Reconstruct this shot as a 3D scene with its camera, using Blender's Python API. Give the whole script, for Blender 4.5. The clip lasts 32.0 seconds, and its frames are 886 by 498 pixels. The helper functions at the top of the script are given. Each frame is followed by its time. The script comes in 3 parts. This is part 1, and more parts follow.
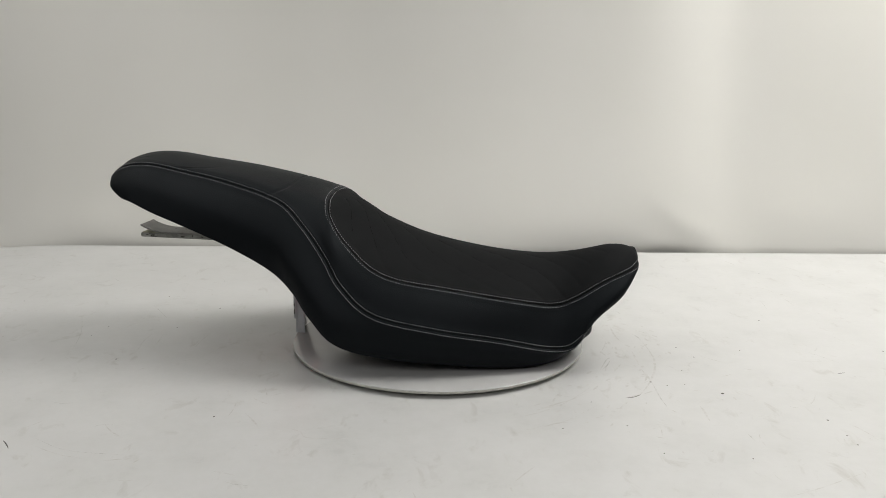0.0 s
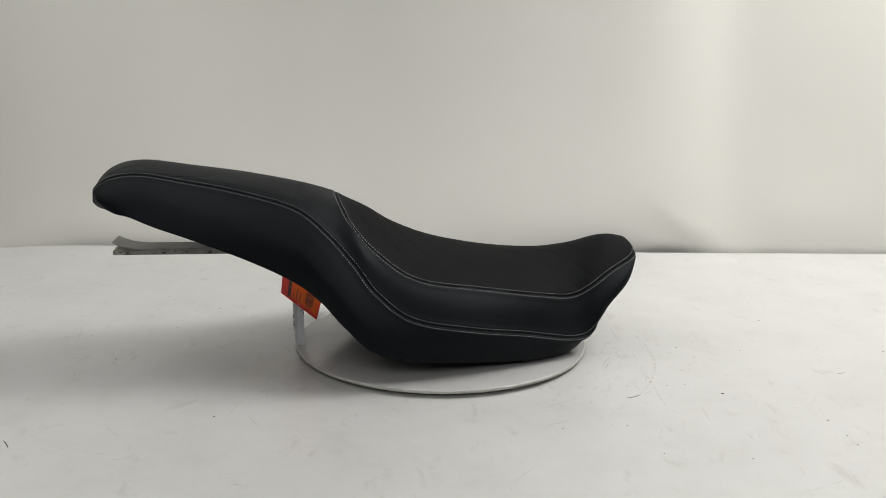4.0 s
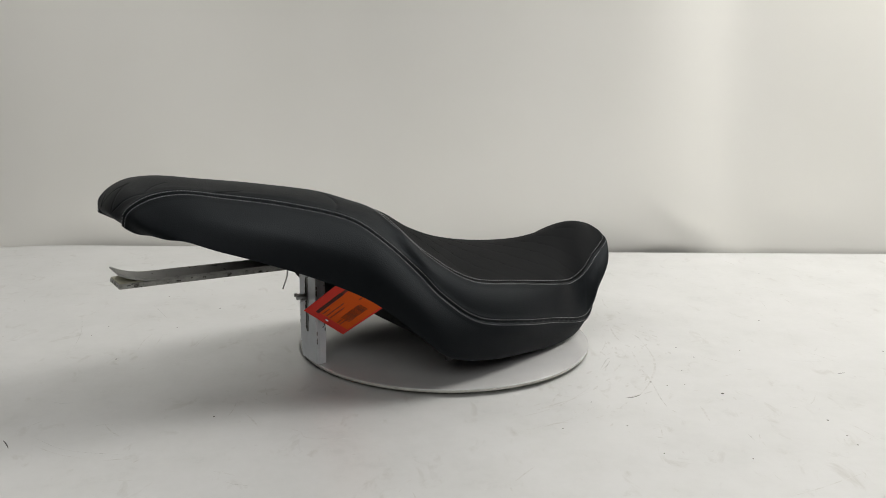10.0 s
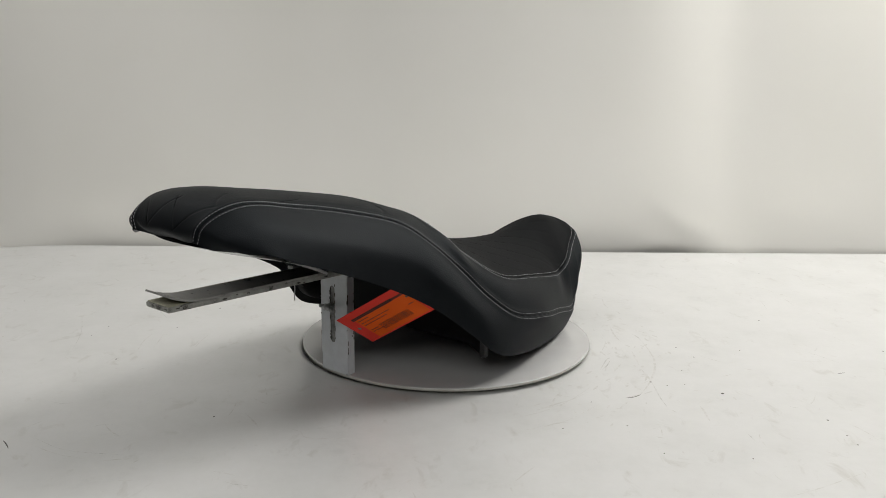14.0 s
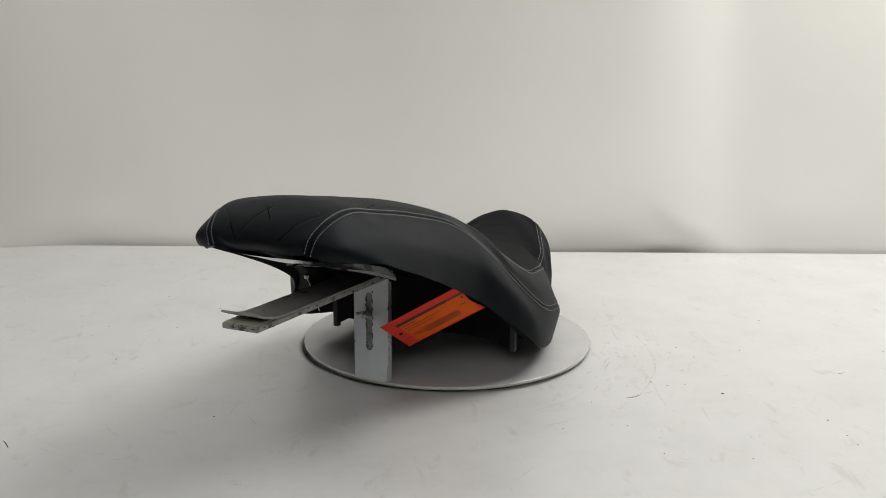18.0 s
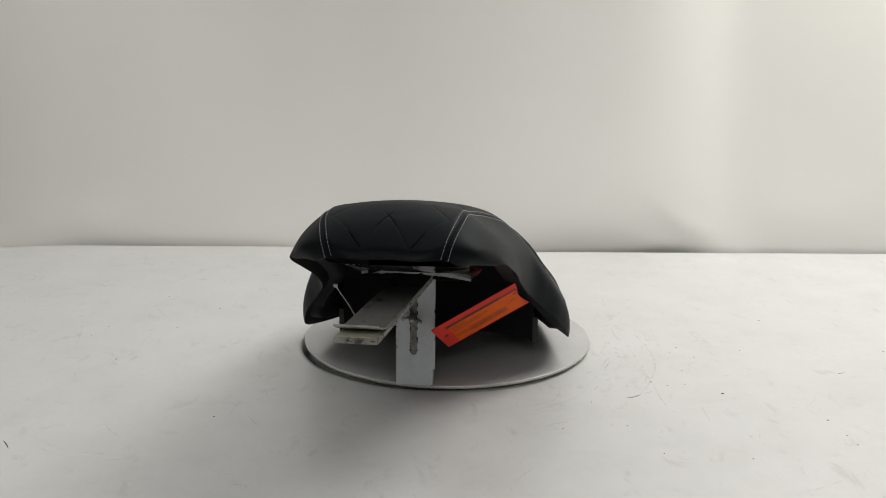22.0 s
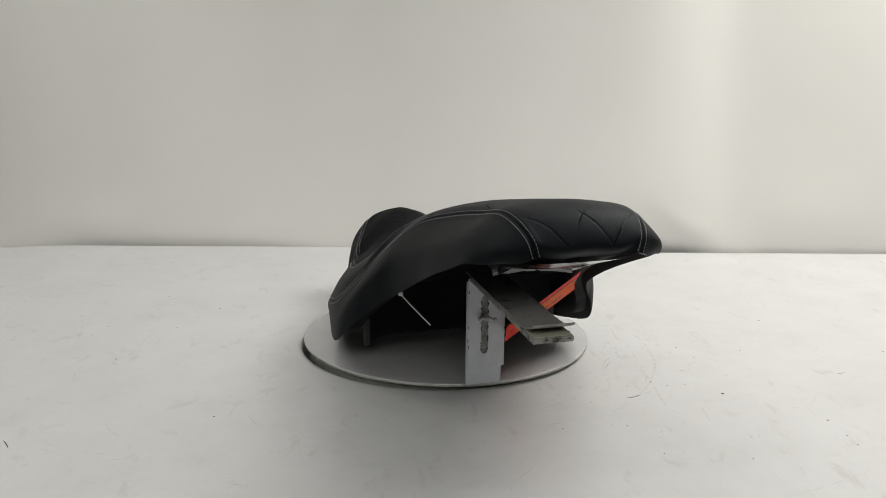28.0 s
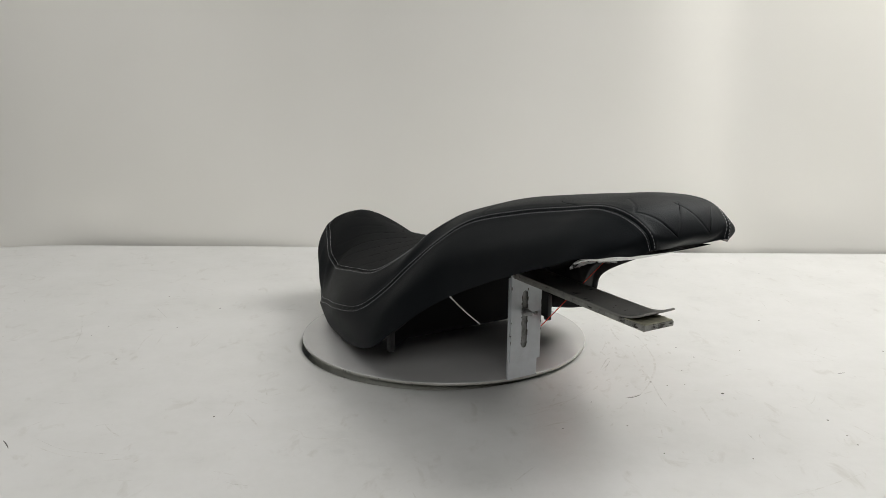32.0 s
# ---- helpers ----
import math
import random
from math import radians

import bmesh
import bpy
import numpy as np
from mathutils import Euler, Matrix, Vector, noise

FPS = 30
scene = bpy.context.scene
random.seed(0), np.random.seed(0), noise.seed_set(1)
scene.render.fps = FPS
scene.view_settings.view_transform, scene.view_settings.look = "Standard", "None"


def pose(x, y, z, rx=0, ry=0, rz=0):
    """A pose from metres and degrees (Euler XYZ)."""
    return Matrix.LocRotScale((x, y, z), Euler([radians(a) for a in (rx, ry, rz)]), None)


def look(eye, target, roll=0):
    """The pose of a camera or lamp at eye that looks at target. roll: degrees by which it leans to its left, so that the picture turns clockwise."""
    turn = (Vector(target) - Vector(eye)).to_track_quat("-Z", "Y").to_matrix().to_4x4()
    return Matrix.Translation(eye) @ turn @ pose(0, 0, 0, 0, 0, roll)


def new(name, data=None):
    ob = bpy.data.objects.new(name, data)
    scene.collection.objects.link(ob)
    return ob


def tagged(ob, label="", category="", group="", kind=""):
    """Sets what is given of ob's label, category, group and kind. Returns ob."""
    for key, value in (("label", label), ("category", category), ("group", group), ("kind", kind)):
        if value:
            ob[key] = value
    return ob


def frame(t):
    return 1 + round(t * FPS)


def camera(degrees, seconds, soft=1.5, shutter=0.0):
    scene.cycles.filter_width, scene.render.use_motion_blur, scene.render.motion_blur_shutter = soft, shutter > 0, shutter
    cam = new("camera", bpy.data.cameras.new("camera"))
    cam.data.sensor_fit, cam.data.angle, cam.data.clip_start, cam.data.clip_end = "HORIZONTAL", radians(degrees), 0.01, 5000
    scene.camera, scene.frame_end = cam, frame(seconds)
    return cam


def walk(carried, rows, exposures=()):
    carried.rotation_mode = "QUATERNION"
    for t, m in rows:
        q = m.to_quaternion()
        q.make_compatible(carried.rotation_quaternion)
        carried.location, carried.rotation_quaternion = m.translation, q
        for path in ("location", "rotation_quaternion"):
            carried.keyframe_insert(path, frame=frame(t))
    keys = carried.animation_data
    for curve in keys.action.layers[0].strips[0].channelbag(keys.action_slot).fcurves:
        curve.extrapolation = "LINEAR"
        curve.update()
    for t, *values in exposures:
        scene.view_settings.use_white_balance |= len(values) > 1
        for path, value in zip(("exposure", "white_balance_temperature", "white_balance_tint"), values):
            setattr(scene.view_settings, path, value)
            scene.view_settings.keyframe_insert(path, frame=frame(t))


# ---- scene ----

# camera on a tripod in front of the table
EYE, TARGET, ROLL = (0.0, -1.2, 0.3976), (0.00838, -0.0287, 0.1367), 0.56
cam = camera(55.19, 32.0, soft=0.7)
walk(cam, [(0.0, look(EYE, TARGET, ROLL)), (32.0, look(EYE, TARGET, ROLL))])

# ---- light ----
world = bpy.data.worlds.new("world")
scene.world = world
world.use_nodes = True
world.node_tree.nodes["Background"].inputs["Color"].default_value = (0.9, 0.95, 1.0, 1)
world.node_tree.nodes["Background"].inputs["Strength"].default_value = 0.05
scene.view_settings.exposure = 0.10


def area_lamp(name, eye, target, sx, sy, watts, colour):
    data = bpy.data.lights.new(name, "AREA")
    data.shape, data.size, data.size_y, data.energy, data.color = "RECTANGLE", sx, sy, watts, colour
    ob = new(name, data)
    ob.matrix_world = look(eye, target)
    return ob


# all lamps are out of view; right and overhead ones follow the shadows
area_lamp("unseen_lamp", (1.45, 0.34, 1.72), (1.02, 0.82, 0.60), 1.4, 0.8, 38, (1.0, 0.978, 0.94))
# added lamp that lifts the backdrop's left side
area_lamp("unseen_lamp", (-1.45, 0.20, 1.72), (-1.05, 0.70, 0.25), 1.4, 0.8, 7, (1.0, 0.978, 0.94))
area_lamp("unseen_lamp", (-0.1, 0.14, 1.90), (-0.1, 0.20, 0.0), 2.8, 1.7, 12.8, (1.0, 0.985, 0.955))
# added fill from the camera side, well below the ceiling
area_lamp("unseen_lamp", (-0.12, -1.95, 1.36), (-0.70, 0.75, 0.25), 1.7, 0.8, 11, (1.0, 0.99, 0.965))

# ---- materials ----


def material(name, base, rough=0.5, metal=0.0, spec=0.5):
    m = bpy.data.materials.new(name)
    m.use_nodes = True
    b = m.node_tree.nodes["Principled BSDF"]
    b.inputs["Base Color"].default_value = (*base, 1)
    b.inputs["Roughness"].default_value = rough
    b.inputs["Metallic"].default_value = metal
    b.inputs["Specular IOR Level"].default_value = spec
    return m


def node(m, kind, **values):
    n = m.node_tree.nodes.new(kind)
    for k, v in values.items():
        n.inputs[k.replace("_", " ")].default_value = v
    return n


def link(m, a, out, b, inp):
    m.node_tree.links.new(a.outputs[out], b.inputs[inp])


def bsdf(m):
    return m.node_tree.nodes["Principled BSDF"]


def coords(m):
    return node(m, "ShaderNodeTexCoord")


def ramp(m, stops):
    n = node(m, "ShaderNodeValToRGB")
    e = n.color_ramp.elements
    while len(e) < len(stops):
        e.new(0.5)
    for k, (p, c) in enumerate(stops):
        e[k].position, e[k].color = p, (*c, 1)
    return n


def mottle(m, stops, scale, detail=4.0, roughness=0.6, to="Base Color"):
    t, n, r = coords(m), node(m, "ShaderNodeTexNoise", Scale=scale, Detail=detail, Roughness=roughness), ramp(m, stops)
    link(m, t, "Object", n, "Vector")
    link(m, n, "Fac", r, "Fac")
    link(m, r, "Color", bsdf(m), to)
    return r


def grain(m, scale, strength, distance, kind="noise", detail=3.0, second=None):
    t = coords(m)
    if kind == "cell":
        n = node(m, "ShaderNodeTexVoronoi", Scale=scale)
        out = "Distance"
    else:
        n = node(m, "ShaderNodeTexNoise", Scale=scale, Detail=detail)
        out = "Fac"
    link(m, t, "Object", n, "Vector")
    b = node(m, "ShaderNodeBump", Strength=strength, Distance=distance)
    link(m, n, out, b, "Height")
    if second:
        n2 = node(m, "ShaderNodeTexNoise", Scale=second[0], Detail=2.0)
        link(m, t, "Object", n2, "Vector")
        b2 = node(m, "ShaderNodeBump", Strength=second[1], Distance=second[2])
        link(m, n2, "Fac", b2, "Height")
        link(m, b2, "Normal", b, "Normal")
    link(m, b, "Normal", bsdf(m), "Normal")


VINYL = material("black_vinyl", (0.0046, 0.0053, 0.0063), 0.56, spec=0.13)
VINYL.node_tree.nodes["Principled BSDF"].inputs["Specular Tint"].default_value = (0.80, 0.92, 1.0, 1)
mottle(VINYL, [(0.3, (0.0040, 0.0046, 0.0056)), (0.7, (0.0053, 0.0060, 0.0070))], 14)
grain(VINYL, 700, 0.26, 0.0005, "cell", second=(45, 0.07, 0.003))
INSERT = material("matt_black_insert", (0.0058, 0.0063, 0.0070), 0.72, spec=0.07)
mottle(INSERT, [(0.3, (0.0052, 0.0057, 0.0063)), (0.7, (0.0066, 0.0072, 0.0079))], 14)
grain(INSERT, 900, 0.20, 0.0004, "cell", second=(60, 0.05, 0.003))
THREAD = material("grey_thread", (0.34, 0.34, 0.35), 0.75)
NYLON = material("white_nylon", (0.70, 0.70, 0.69), 0.45)
QUILT = material("black_quilting_thread", (0.0010, 0.0010, 0.0012), 0.9, spec=0.0)
mottle(QUILT, [(0.4, (0.0008, 0.0008, 0.0010)), (0.6, (0.0014, 0.0014, 0.0016))], 300)
MATT = material("matt_black_plastic", (0.005, 0.005, 0.0053), 0.6, spec=0.12)
grain(MATT, 35, 0.20, 0.004)
PLASTIC = material("black_plastic", (0.005, 0.005, 0.0055), 0.38, spec=0.2)
grain(PLASTIC, 35, 0.20, 0.004)
# white reflection on a glossy black edge, painted as broken pale colour
GLINT = material("painted_edge_glint", (0.2, 0.2, 0.2), 0.18)
t, n = coords(GLINT), node(GLINT, "ShaderNodeTexNoise", Scale=26.0, Detail=4.0, Distortion=1.2)
mp = node(GLINT, "ShaderNodeMapping", Scale=(1.0, 0.8, 1.0))
r = ramp(GLINT, [(0.37, (0.015, 0.015, 0.016)), (0.43, (0.50, 0.50, 0.505)), (0.75, (0.72, 0.72, 0.72))])
link(GLINT, t, "Object", mp, "Vector")
link(GLINT, mp, "Vector", n, "Vector")
link(GLINT, n, "Fac", r, "Fac")
link(GLINT, r, "Color", bsdf(GLINT), "Base Color")
grain(GLINT, 70, 0.4, 0.002)
SHEEN = material("glossy_black_sheet", (0.012, 0.012, 0.013), 0.14, spec=0.9)
grain(SHEEN, 26, 0.12, 0.004)
RUBBER = material("dark_rubber", (0.030, 0.030, 0.031), 0.6)
PAINT = material("chipped_white_paint", (0.70, 0.71, 0.71), 0.42)
mottle(PAINT, [(0.27, (0.06, 0.055, 0.05)), (0.30, (0.56, 0.58, 0.60)), (0.6, (0.61, 0.635, 0.66)), (0.9, (0.64, 0.665, 0.69))], 75, 5, 0.65)
grain(PAINT, 120, 0.2, 0.001)
WORN = material("worn_slot_steel", (0.10, 0.095, 0.085), 0.55)
mottle(WORN, [(0.35, (0.04, 0.038, 0.033)), (0.65, (0.22, 0.215, 0.20))], 220)
BACKING = material("bare_grey_steel", (0.25, 0.25, 0.245), 0.5)
mottle(BACKING, [(0.35, (0.14, 0.138, 0.13)), (0.7, (0.32, 0.318, 0.31))], 160)
STRIP = material("scuffed_grey_paint", (0.38, 0.37, 0.35), 0.45)
mottle(STRIP, [(0.30, (0.06, 0.058, 0.050)), (0.40, (0.29, 0.287, 0.268)), (0.75, (0.36, 0.357, 0.34))], 40, 6, 0.7)
ARM = material("dirty_cream_paint", (0.5, 0.49, 0.43), 0.45)
mottle(ARM, [(0.34, (0.06, 0.058, 0.048)), (0.43, (0.26, 0.26, 0.235)), (0.7, (0.44, 0.44, 0.405))], 70, 6, 0.7)
CREAM = material("cream_foam", (0.46, 0.45, 0.33), 0.8)
mottle(CREAM, [(0.3, (0.36, 0.35, 0.26)), (0.7, (0.52, 0.51, 0.39))], 60)
STEEL = material("zinc_steel", (0.42, 0.42, 0.42), 0.42, 1.0)
DISC = material("white_plate", (0.60, 0.60, 0.59), 0.20, spec=1.0)
mottle(DISC, [(0.3, (0.45, 0.45, 0.445)), (0.7, (0.50, 0.50, 0.495))], 9)
grain(DISC, 60, 0.05, 0.001)
EDGE = material("worn_plate_edge", (0.55, 0.54, 0.50), 0.5)
mottle(EDGE, [(0.33, (0.05, 0.048, 0.042)), (0.38, (0.42, 0.42, 0.38)), (0.7, (0.60, 0.60, 0.55))], 48, 5, 0.7)
RING = material("dull_cream_ring", (0.50, 0.50, 0.45), 0.45)
mottle(RING, [(0.28, (0.16, 0.155, 0.13)), (0.38, (0.44, 0.44, 0.39)), (0.7, (0.54, 0.54, 0.50))], 40, 5, 0.7)
TABLE = material("scuffed_white_board", (0.76, 0.76, 0.75), 0.34, spec=1.0)
board = mottle(TABLE, [(0.25, (0.445, 0.45, 0.440)), (0.42, (0.540, 0.543, 0.532)), (0.55, (0.570, 0.572, 0.564)), (0.8, (0.608, 0.610, 0.606))], 6.0, 10, 0.76)
grain(TABLE, 3.0, 0.25, 0.01, second=(0.9, 0.3, 0.03))
t, mp, n = coords(TABLE), node(TABLE, "ShaderNodeMapping", Scale=(1.0, 0.55, 1.0), Rotation=(0, 0, 0.5)), node(TABLE, "ShaderNodeTexNoise", Scale=34.0, Detail=5.0, Roughness=0.62, Distortion=0.6)
r, mul = ramp(TABLE, [(0.60, (1, 1, 1)), (0.72, (0.86, 0.85, 0.83))]), node(TABLE, "ShaderNodeMixRGB", Fac=1.0)
mul.blend_type = "MULTIPLY"
link(TABLE, t, "Object", mp, "Vector")
link(TABLE, mp, "Vector", n, "Vector")
link(TABLE, n, "Fac", r, "Fac")
link(TABLE, board, "Color", mul, "Color1")
link(TABLE, r, "Color", mul, "Color2")
link(TABLE, mul, "Color", bsdf(TABLE), "Base Color")
SHEET = material("white_backdrop", (0.80, 0.79, 0.73), 0.6)
mottle(SHEET, [(0.3, (0.785, 0.775, 0.725)), (0.7, (0.81, 0.80, 0.76))], 1.6, 3)
# grey of the unseen room, kept dark to limit bounced light
ROOM = material("unseen_room_grey", (0.13, 0.13, 0.13), 0.85)
mottle(ROOM, [(0.3, (0.115, 0.115, 0.118)), (0.7, (0.14, 0.14, 0.143))], 2.0)
TAG = material("orange_card", (0.80, 0.12, 0.015), 0.6, spec=0.15)
mottle(TAG, [(0.3, (0.80, 0.115, 0.010)), (0.7, (0.84, 0.13, 0.014))], 30)
TAGRED = material("red_card", (0.78, 0.055, 0.038), 0.6, spec=0.15)
BROWN = material("brown_ink", (0.14, 0.025, 0.012), 0.6)
PRINT = material("small_print_ink", (0.22, 0.03, 0.010), 0.6)
INK = material("dark_ink", (0.03, 0.012, 0.01), 0.6)
SCUFF = material("grey_scuff", (0.45, 0.44, 0.42), 0.5, spec=0.7)
mottle(SCUFF, [(0.40, (0.40, 0.398, 0.38)), (0.52, (0.53, 0.528, 0.515)), (0.66, (0.575, 0.575, 0.565))], 130, 3, 0.6)
SPECK = material("dark_speck", (0.06, 0.055, 0.05), 0.7)
FAINT = material("faint_scratch", (0.55, 0.55, 0.53), 0.42, spec=0.9)
mottle(FAINT, [(0.40, (0.49, 0.485, 0.465)), (0.55, (0.555, 0.552, 0.54)), (0.68, (0.585, 0.585, 0.577))], 110, 3, 0.6)

from mathutils.kdtree import KDTree

# ---- small builders ----


def part(name, bm, mat, parent=None, label="", smooth=True):
    mesh = bpy.data.meshes.new(name)
    if not isinstance(bm, bmesh.types.BMesh):
        mesh.from_pydata(*bm)
    else:
        bm.to_mesh(mesh)
        bm.free()
    mesh.materials.append(mat)
    for f in mesh.polygons:
        f.use_smooth = smooth
    ob = new(name, mesh)
    if parent is not None:
        ob.parent = parent
    if label:
        tagged(ob, label)
    return ob


def root(name, label, category, group=""):
    ob = new(name)
    ob.empty_display_size = 0.05
    return tagged(ob, label, category, group)


def box_bm(x0, x1, y0, y1, z0, z1, bevel=0.0, seg=2):
    bm = bmesh.new()
    bmesh.ops.create_cube(bm, size=1, matrix=Matrix.LocRotScale(((x0 + x1) / 2, (y0 + y1) / 2, (z0 + z1) / 2), None, (x1 - x0, y1 - y0, z1 - z0)))
    if bevel:
        bmesh.ops.bevel(bm, geom=bm.edges[:], offset=bevel, segments=seg, affect="EDGES", profile=0.6)
    return bm


def lathe(profile, n=96, cx=0.0, cy=0.0):
    """A turned solid from (radius, z) pairs; it closes at radius 0."""
    verts, faces = [], []
    k = len(profile)
    for i in range(n):
        a = 2 * math.pi * i / n
        verts += [(cx + r * math.cos(a), cy + r * math.sin(a), z) for r, z in profile]
    for i in range(n):
        j = (i + 1) % n
        for q in range(k - 1):
            faces.append((i * k + q, j * k + q, j * k + q + 1, i * k + q + 1))
    return verts, [], faces


def tube(points, radius, n=8):
    """A round rod along a row of points."""
    pts = [Vector(q) for q in points]
    verts, faces = [], []
    for i, q in enumerate(pts):
        d = (pts[min(i + 1, len(pts) - 1)] - pts[max(i - 1, 0)]).normalized()
        a = d.orthogonal().normalized()
        b = d.cross(a)
        verts += [tuple(q + radius * (math.cos(2 * math.pi * k / n) * a + math.sin(2 * math.pi * k / n) * b)) for k in range(n)]
    for i in range(len(pts) - 1):
        for k in range(n):
            faces.append((i * n + k, i * n + (k + 1) % n, (i + 1) * n + (k + 1) % n, (i + 1) * n + k))
    faces += [tuple(range(n))[::-1], tuple(range((len(pts) - 1) * n, len(pts) * n))]
    return verts, [], faces


# ---- the place: table, backdrop, assumed room out of view ----
TOP = -0.008  # the table's surface; the turning plate's top is at 0


def table_board():
    """White board with a round cut-out, its far edge uneven and rounded down."""
    hole = 0.1966
    verts, faces = [], []
    rings = 26

    def far(x):
        return 0.617 + 0.020 * math.tanh((-x - 0.02) / 0.12) + 0.012 * x - 0.05 * max(0.0, -0.80 - x) - 2.6 * max(0.0, -0.85 - x) ** 2 if x > -1.0 else far(-0.9999)

    def outer(a):
        c, s = math.cos(a), math.sin(a)
        r = 9.0
        if c > 1e-6: r = min(r, 1.25 / c)
        if c < -1e-6: r = min(r, -1.25 / c)
        if s < -1e-6: r = min(r, -0.75 / s)
        if s > 1e-6:
            q = 0.6
            for _ in range(12):
                q = far(max(-1.25, min(1.25, q / s * c)))
            r = min(r, q / s)
        return r

    angs = sorted({2 * math.pi * i / 240 for i in range(240)} | {math.atan2(y, x) % (2 * math.pi) for x, y in ((1.25, far(1.25)), (-1.25, far(-1.25)), (-1.25, -0.75), (1.25, -0.75))})
    n = len(angs)
    for k in range(rings + 1):
        f = (k / rings) ** 1.6
        for a in angs:
            r = hole + (outer(a) - hole) * f
            x, y = r * math.cos(a) - 0.0010 * (1 - f), r * math.sin(a)
            verts.append((x, y, TOP + 0.003 * math.exp(-((x - 0.25) ** 2 + (y + 0.05) ** 2) / 0.006)))
    m = len(verts)
    for k in range(rings):
        for i in range(n):
            j = (i + 1) % n
            faces.append((k * n + i, (k + 1) * n + i, (k + 1) * n + j, k * n + j))
    # rounded rim and underside
    last = rings * n
    drop = [(0.010, -0.003), (0.017, -0.010), (0.019, -0.022), (0.019, -0.040)]
    prev = last
    for d, z in drop:
        base = len(verts)
        for i in range(n):
            x, y, z0 = verts[last + i]
            l = math.hypot(x, y)
            verts.append((x * (1 + d / l), y * (1 + d / l), z0 + z))
        for i in range(n):
            j = (i + 1) % n
            faces.append((prev + i, base + i, base + j, prev + j))
        prev = base
    inner = len(verts)
    for i in range(n):
        x, y, z0 = verts[i]
        verts.append((x, y, z0 - 0.040))
    for i in range(n):
        j = (i + 1) % n
        faces.append((inner + i, i, j, inner + j))
        faces.append((prev + i, inner + i, inner + j, prev + j))
    return verts, [], faces


table = tagged(part("photo_table", table_board(), TABLE), "scuffed white table board with a round cut-out for a turntable", "table")
for x in (-1.15, 1.15):
    for y in (-0.62, 0.48):
        part("leg", box_bm(x - 0.03, x + 0.03, y - 0.03, y + 0.03, -0.80, TOP - 0.040, 0.004), PAINT, table)


def backdrop_sheet():
    """Hanging white sheet with soft upright folds."""
    verts, faces = [], []
    nx, nz = 180, 240
    for k in range(nz + 1):
        z = -0.55 + 2.35 * k / nz
        for i in range(nx + 1):
            x = -1.9 + 3.8 * i / nx
            w = 0.50 - 0.05 * z
            fold = 0.026 * math.exp(-((x - w) / 0.19) ** 2) - 0.012 * math.exp(-((x - w - 0.20) / 0.08) ** 2)
            fold += 0.014 * math.sin(2.1 * x + 0.6) + 0.006 * math.sin(6.1 * x + 0.8 + 0.5 * z) + 0.008 * noise.noise((x * 2.2, 0, z * 0.7)) + 0.003 * noise.noise((x * 7, 4, z * 1.5))
            fold += 0.0035 * math.exp(-((x - 0.60 + 0.9 * (z - 0.02)) / 0.045) ** 2 - ((z - 0.015) / 0.045) ** 2) - 0.0035 * math.exp(-((x - 0.52 + 0.9 * (z - 0.02)) / 0.05) ** 2 - ((z - 0.01) / 0.05) ** 2)
            fold += 0.006 * math.exp(-((x + 0.80) / 0.10) ** 2 - ((z - 0.01) / 0.05) ** 2) + 0.004 * noise.noise((x * 5, 2, z * 6)) * math.exp(-((z - 0.02) / 0.10) ** 2)
            sweep = 0.075 * math.exp(-max(0.0, z + 0.06) / 0.20)
            start = -0.024 + 0.017 * math.exp(-((x + 0.60) / 0.30) ** 4) + 0.014 * math.exp(-((x - 0.54) / 0.07) ** 2) + 0.006 * math.exp(-((x - 0.77) / 0.06) ** 2) + 0.004 * noise.noise((x * 2.6, 9, 0))
            under = max(0.0, start - z)
            tip = 0.15 * max(0.0, z) ** 2 * math.exp(-((x - 0.1) / 0.65) ** 2)
            verts.append((x, 0.80 - fold * (1 - math.exp(-max(0.0, z + 0.06) / 0.06)) - sweep - tip + (9.0 * under * under if under < 0.05 else 0.0225 + 0.9 * (under - 0.05)), z))
    for k in range(nz):
        for i in range(nx):
            a = k * (nx + 1) + i
            faces.append((a, a + 1, a + nx + 2, a + nx + 1))
    return verts, [], faces


sheet = part("backdrop", backdrop_sheet(), SHEET)
tagged(sheet, "white hanging backdrop sheet with soft upright folds", "backdrop", kind="structure")
sol = sheet.modifiers.new("thickness", "SOLIDIFY")
sol.thickness = 0.003

# assumed room out of view; it encloses the lamps and holds down their bounce
for name, b in (("wall_north", (-2.1, 2.1, 1.6, 1.7, -0.8, 2.0)), ("wall_south", (-2.1, 2.1, -2.5, -2.4, -0.8, 2.0)), ("wall_east", (2.0, 2.1, -2.4, 1.6, -0.8, 2.0)),
                ("wall_west", (-2.1, -2.0, -2.4, 1.6, -0.8, 2.0)), ("ceiling", (-2.1, 2.1, -2.5, 1.7, 2.0, 2.1)), ("floor", (-2.1, 2.1, -2.5, 1.7, -0.9, -0.8))):
    tagged(part(name, box_bm(*b), ROOM, smooth=False), "unseen dark grey surface of an assumed room", name.split("_")[0], kind="structure")

# ---- what turns: plate, bracket, seat, tag, tie ----
AXLE = (0.004, -0.0146)  # the plate's middle lies a little off the axle


LAG = ((0, 0.3), (3, 0.3), (6, 0.45), (9, 0.7), (13, 0.8), (17, 0.65), (20, 0.5), (23.5, 0.4), (25.5, 0.45), (28, 0.6), (30, 0.5), (32, 0.0))


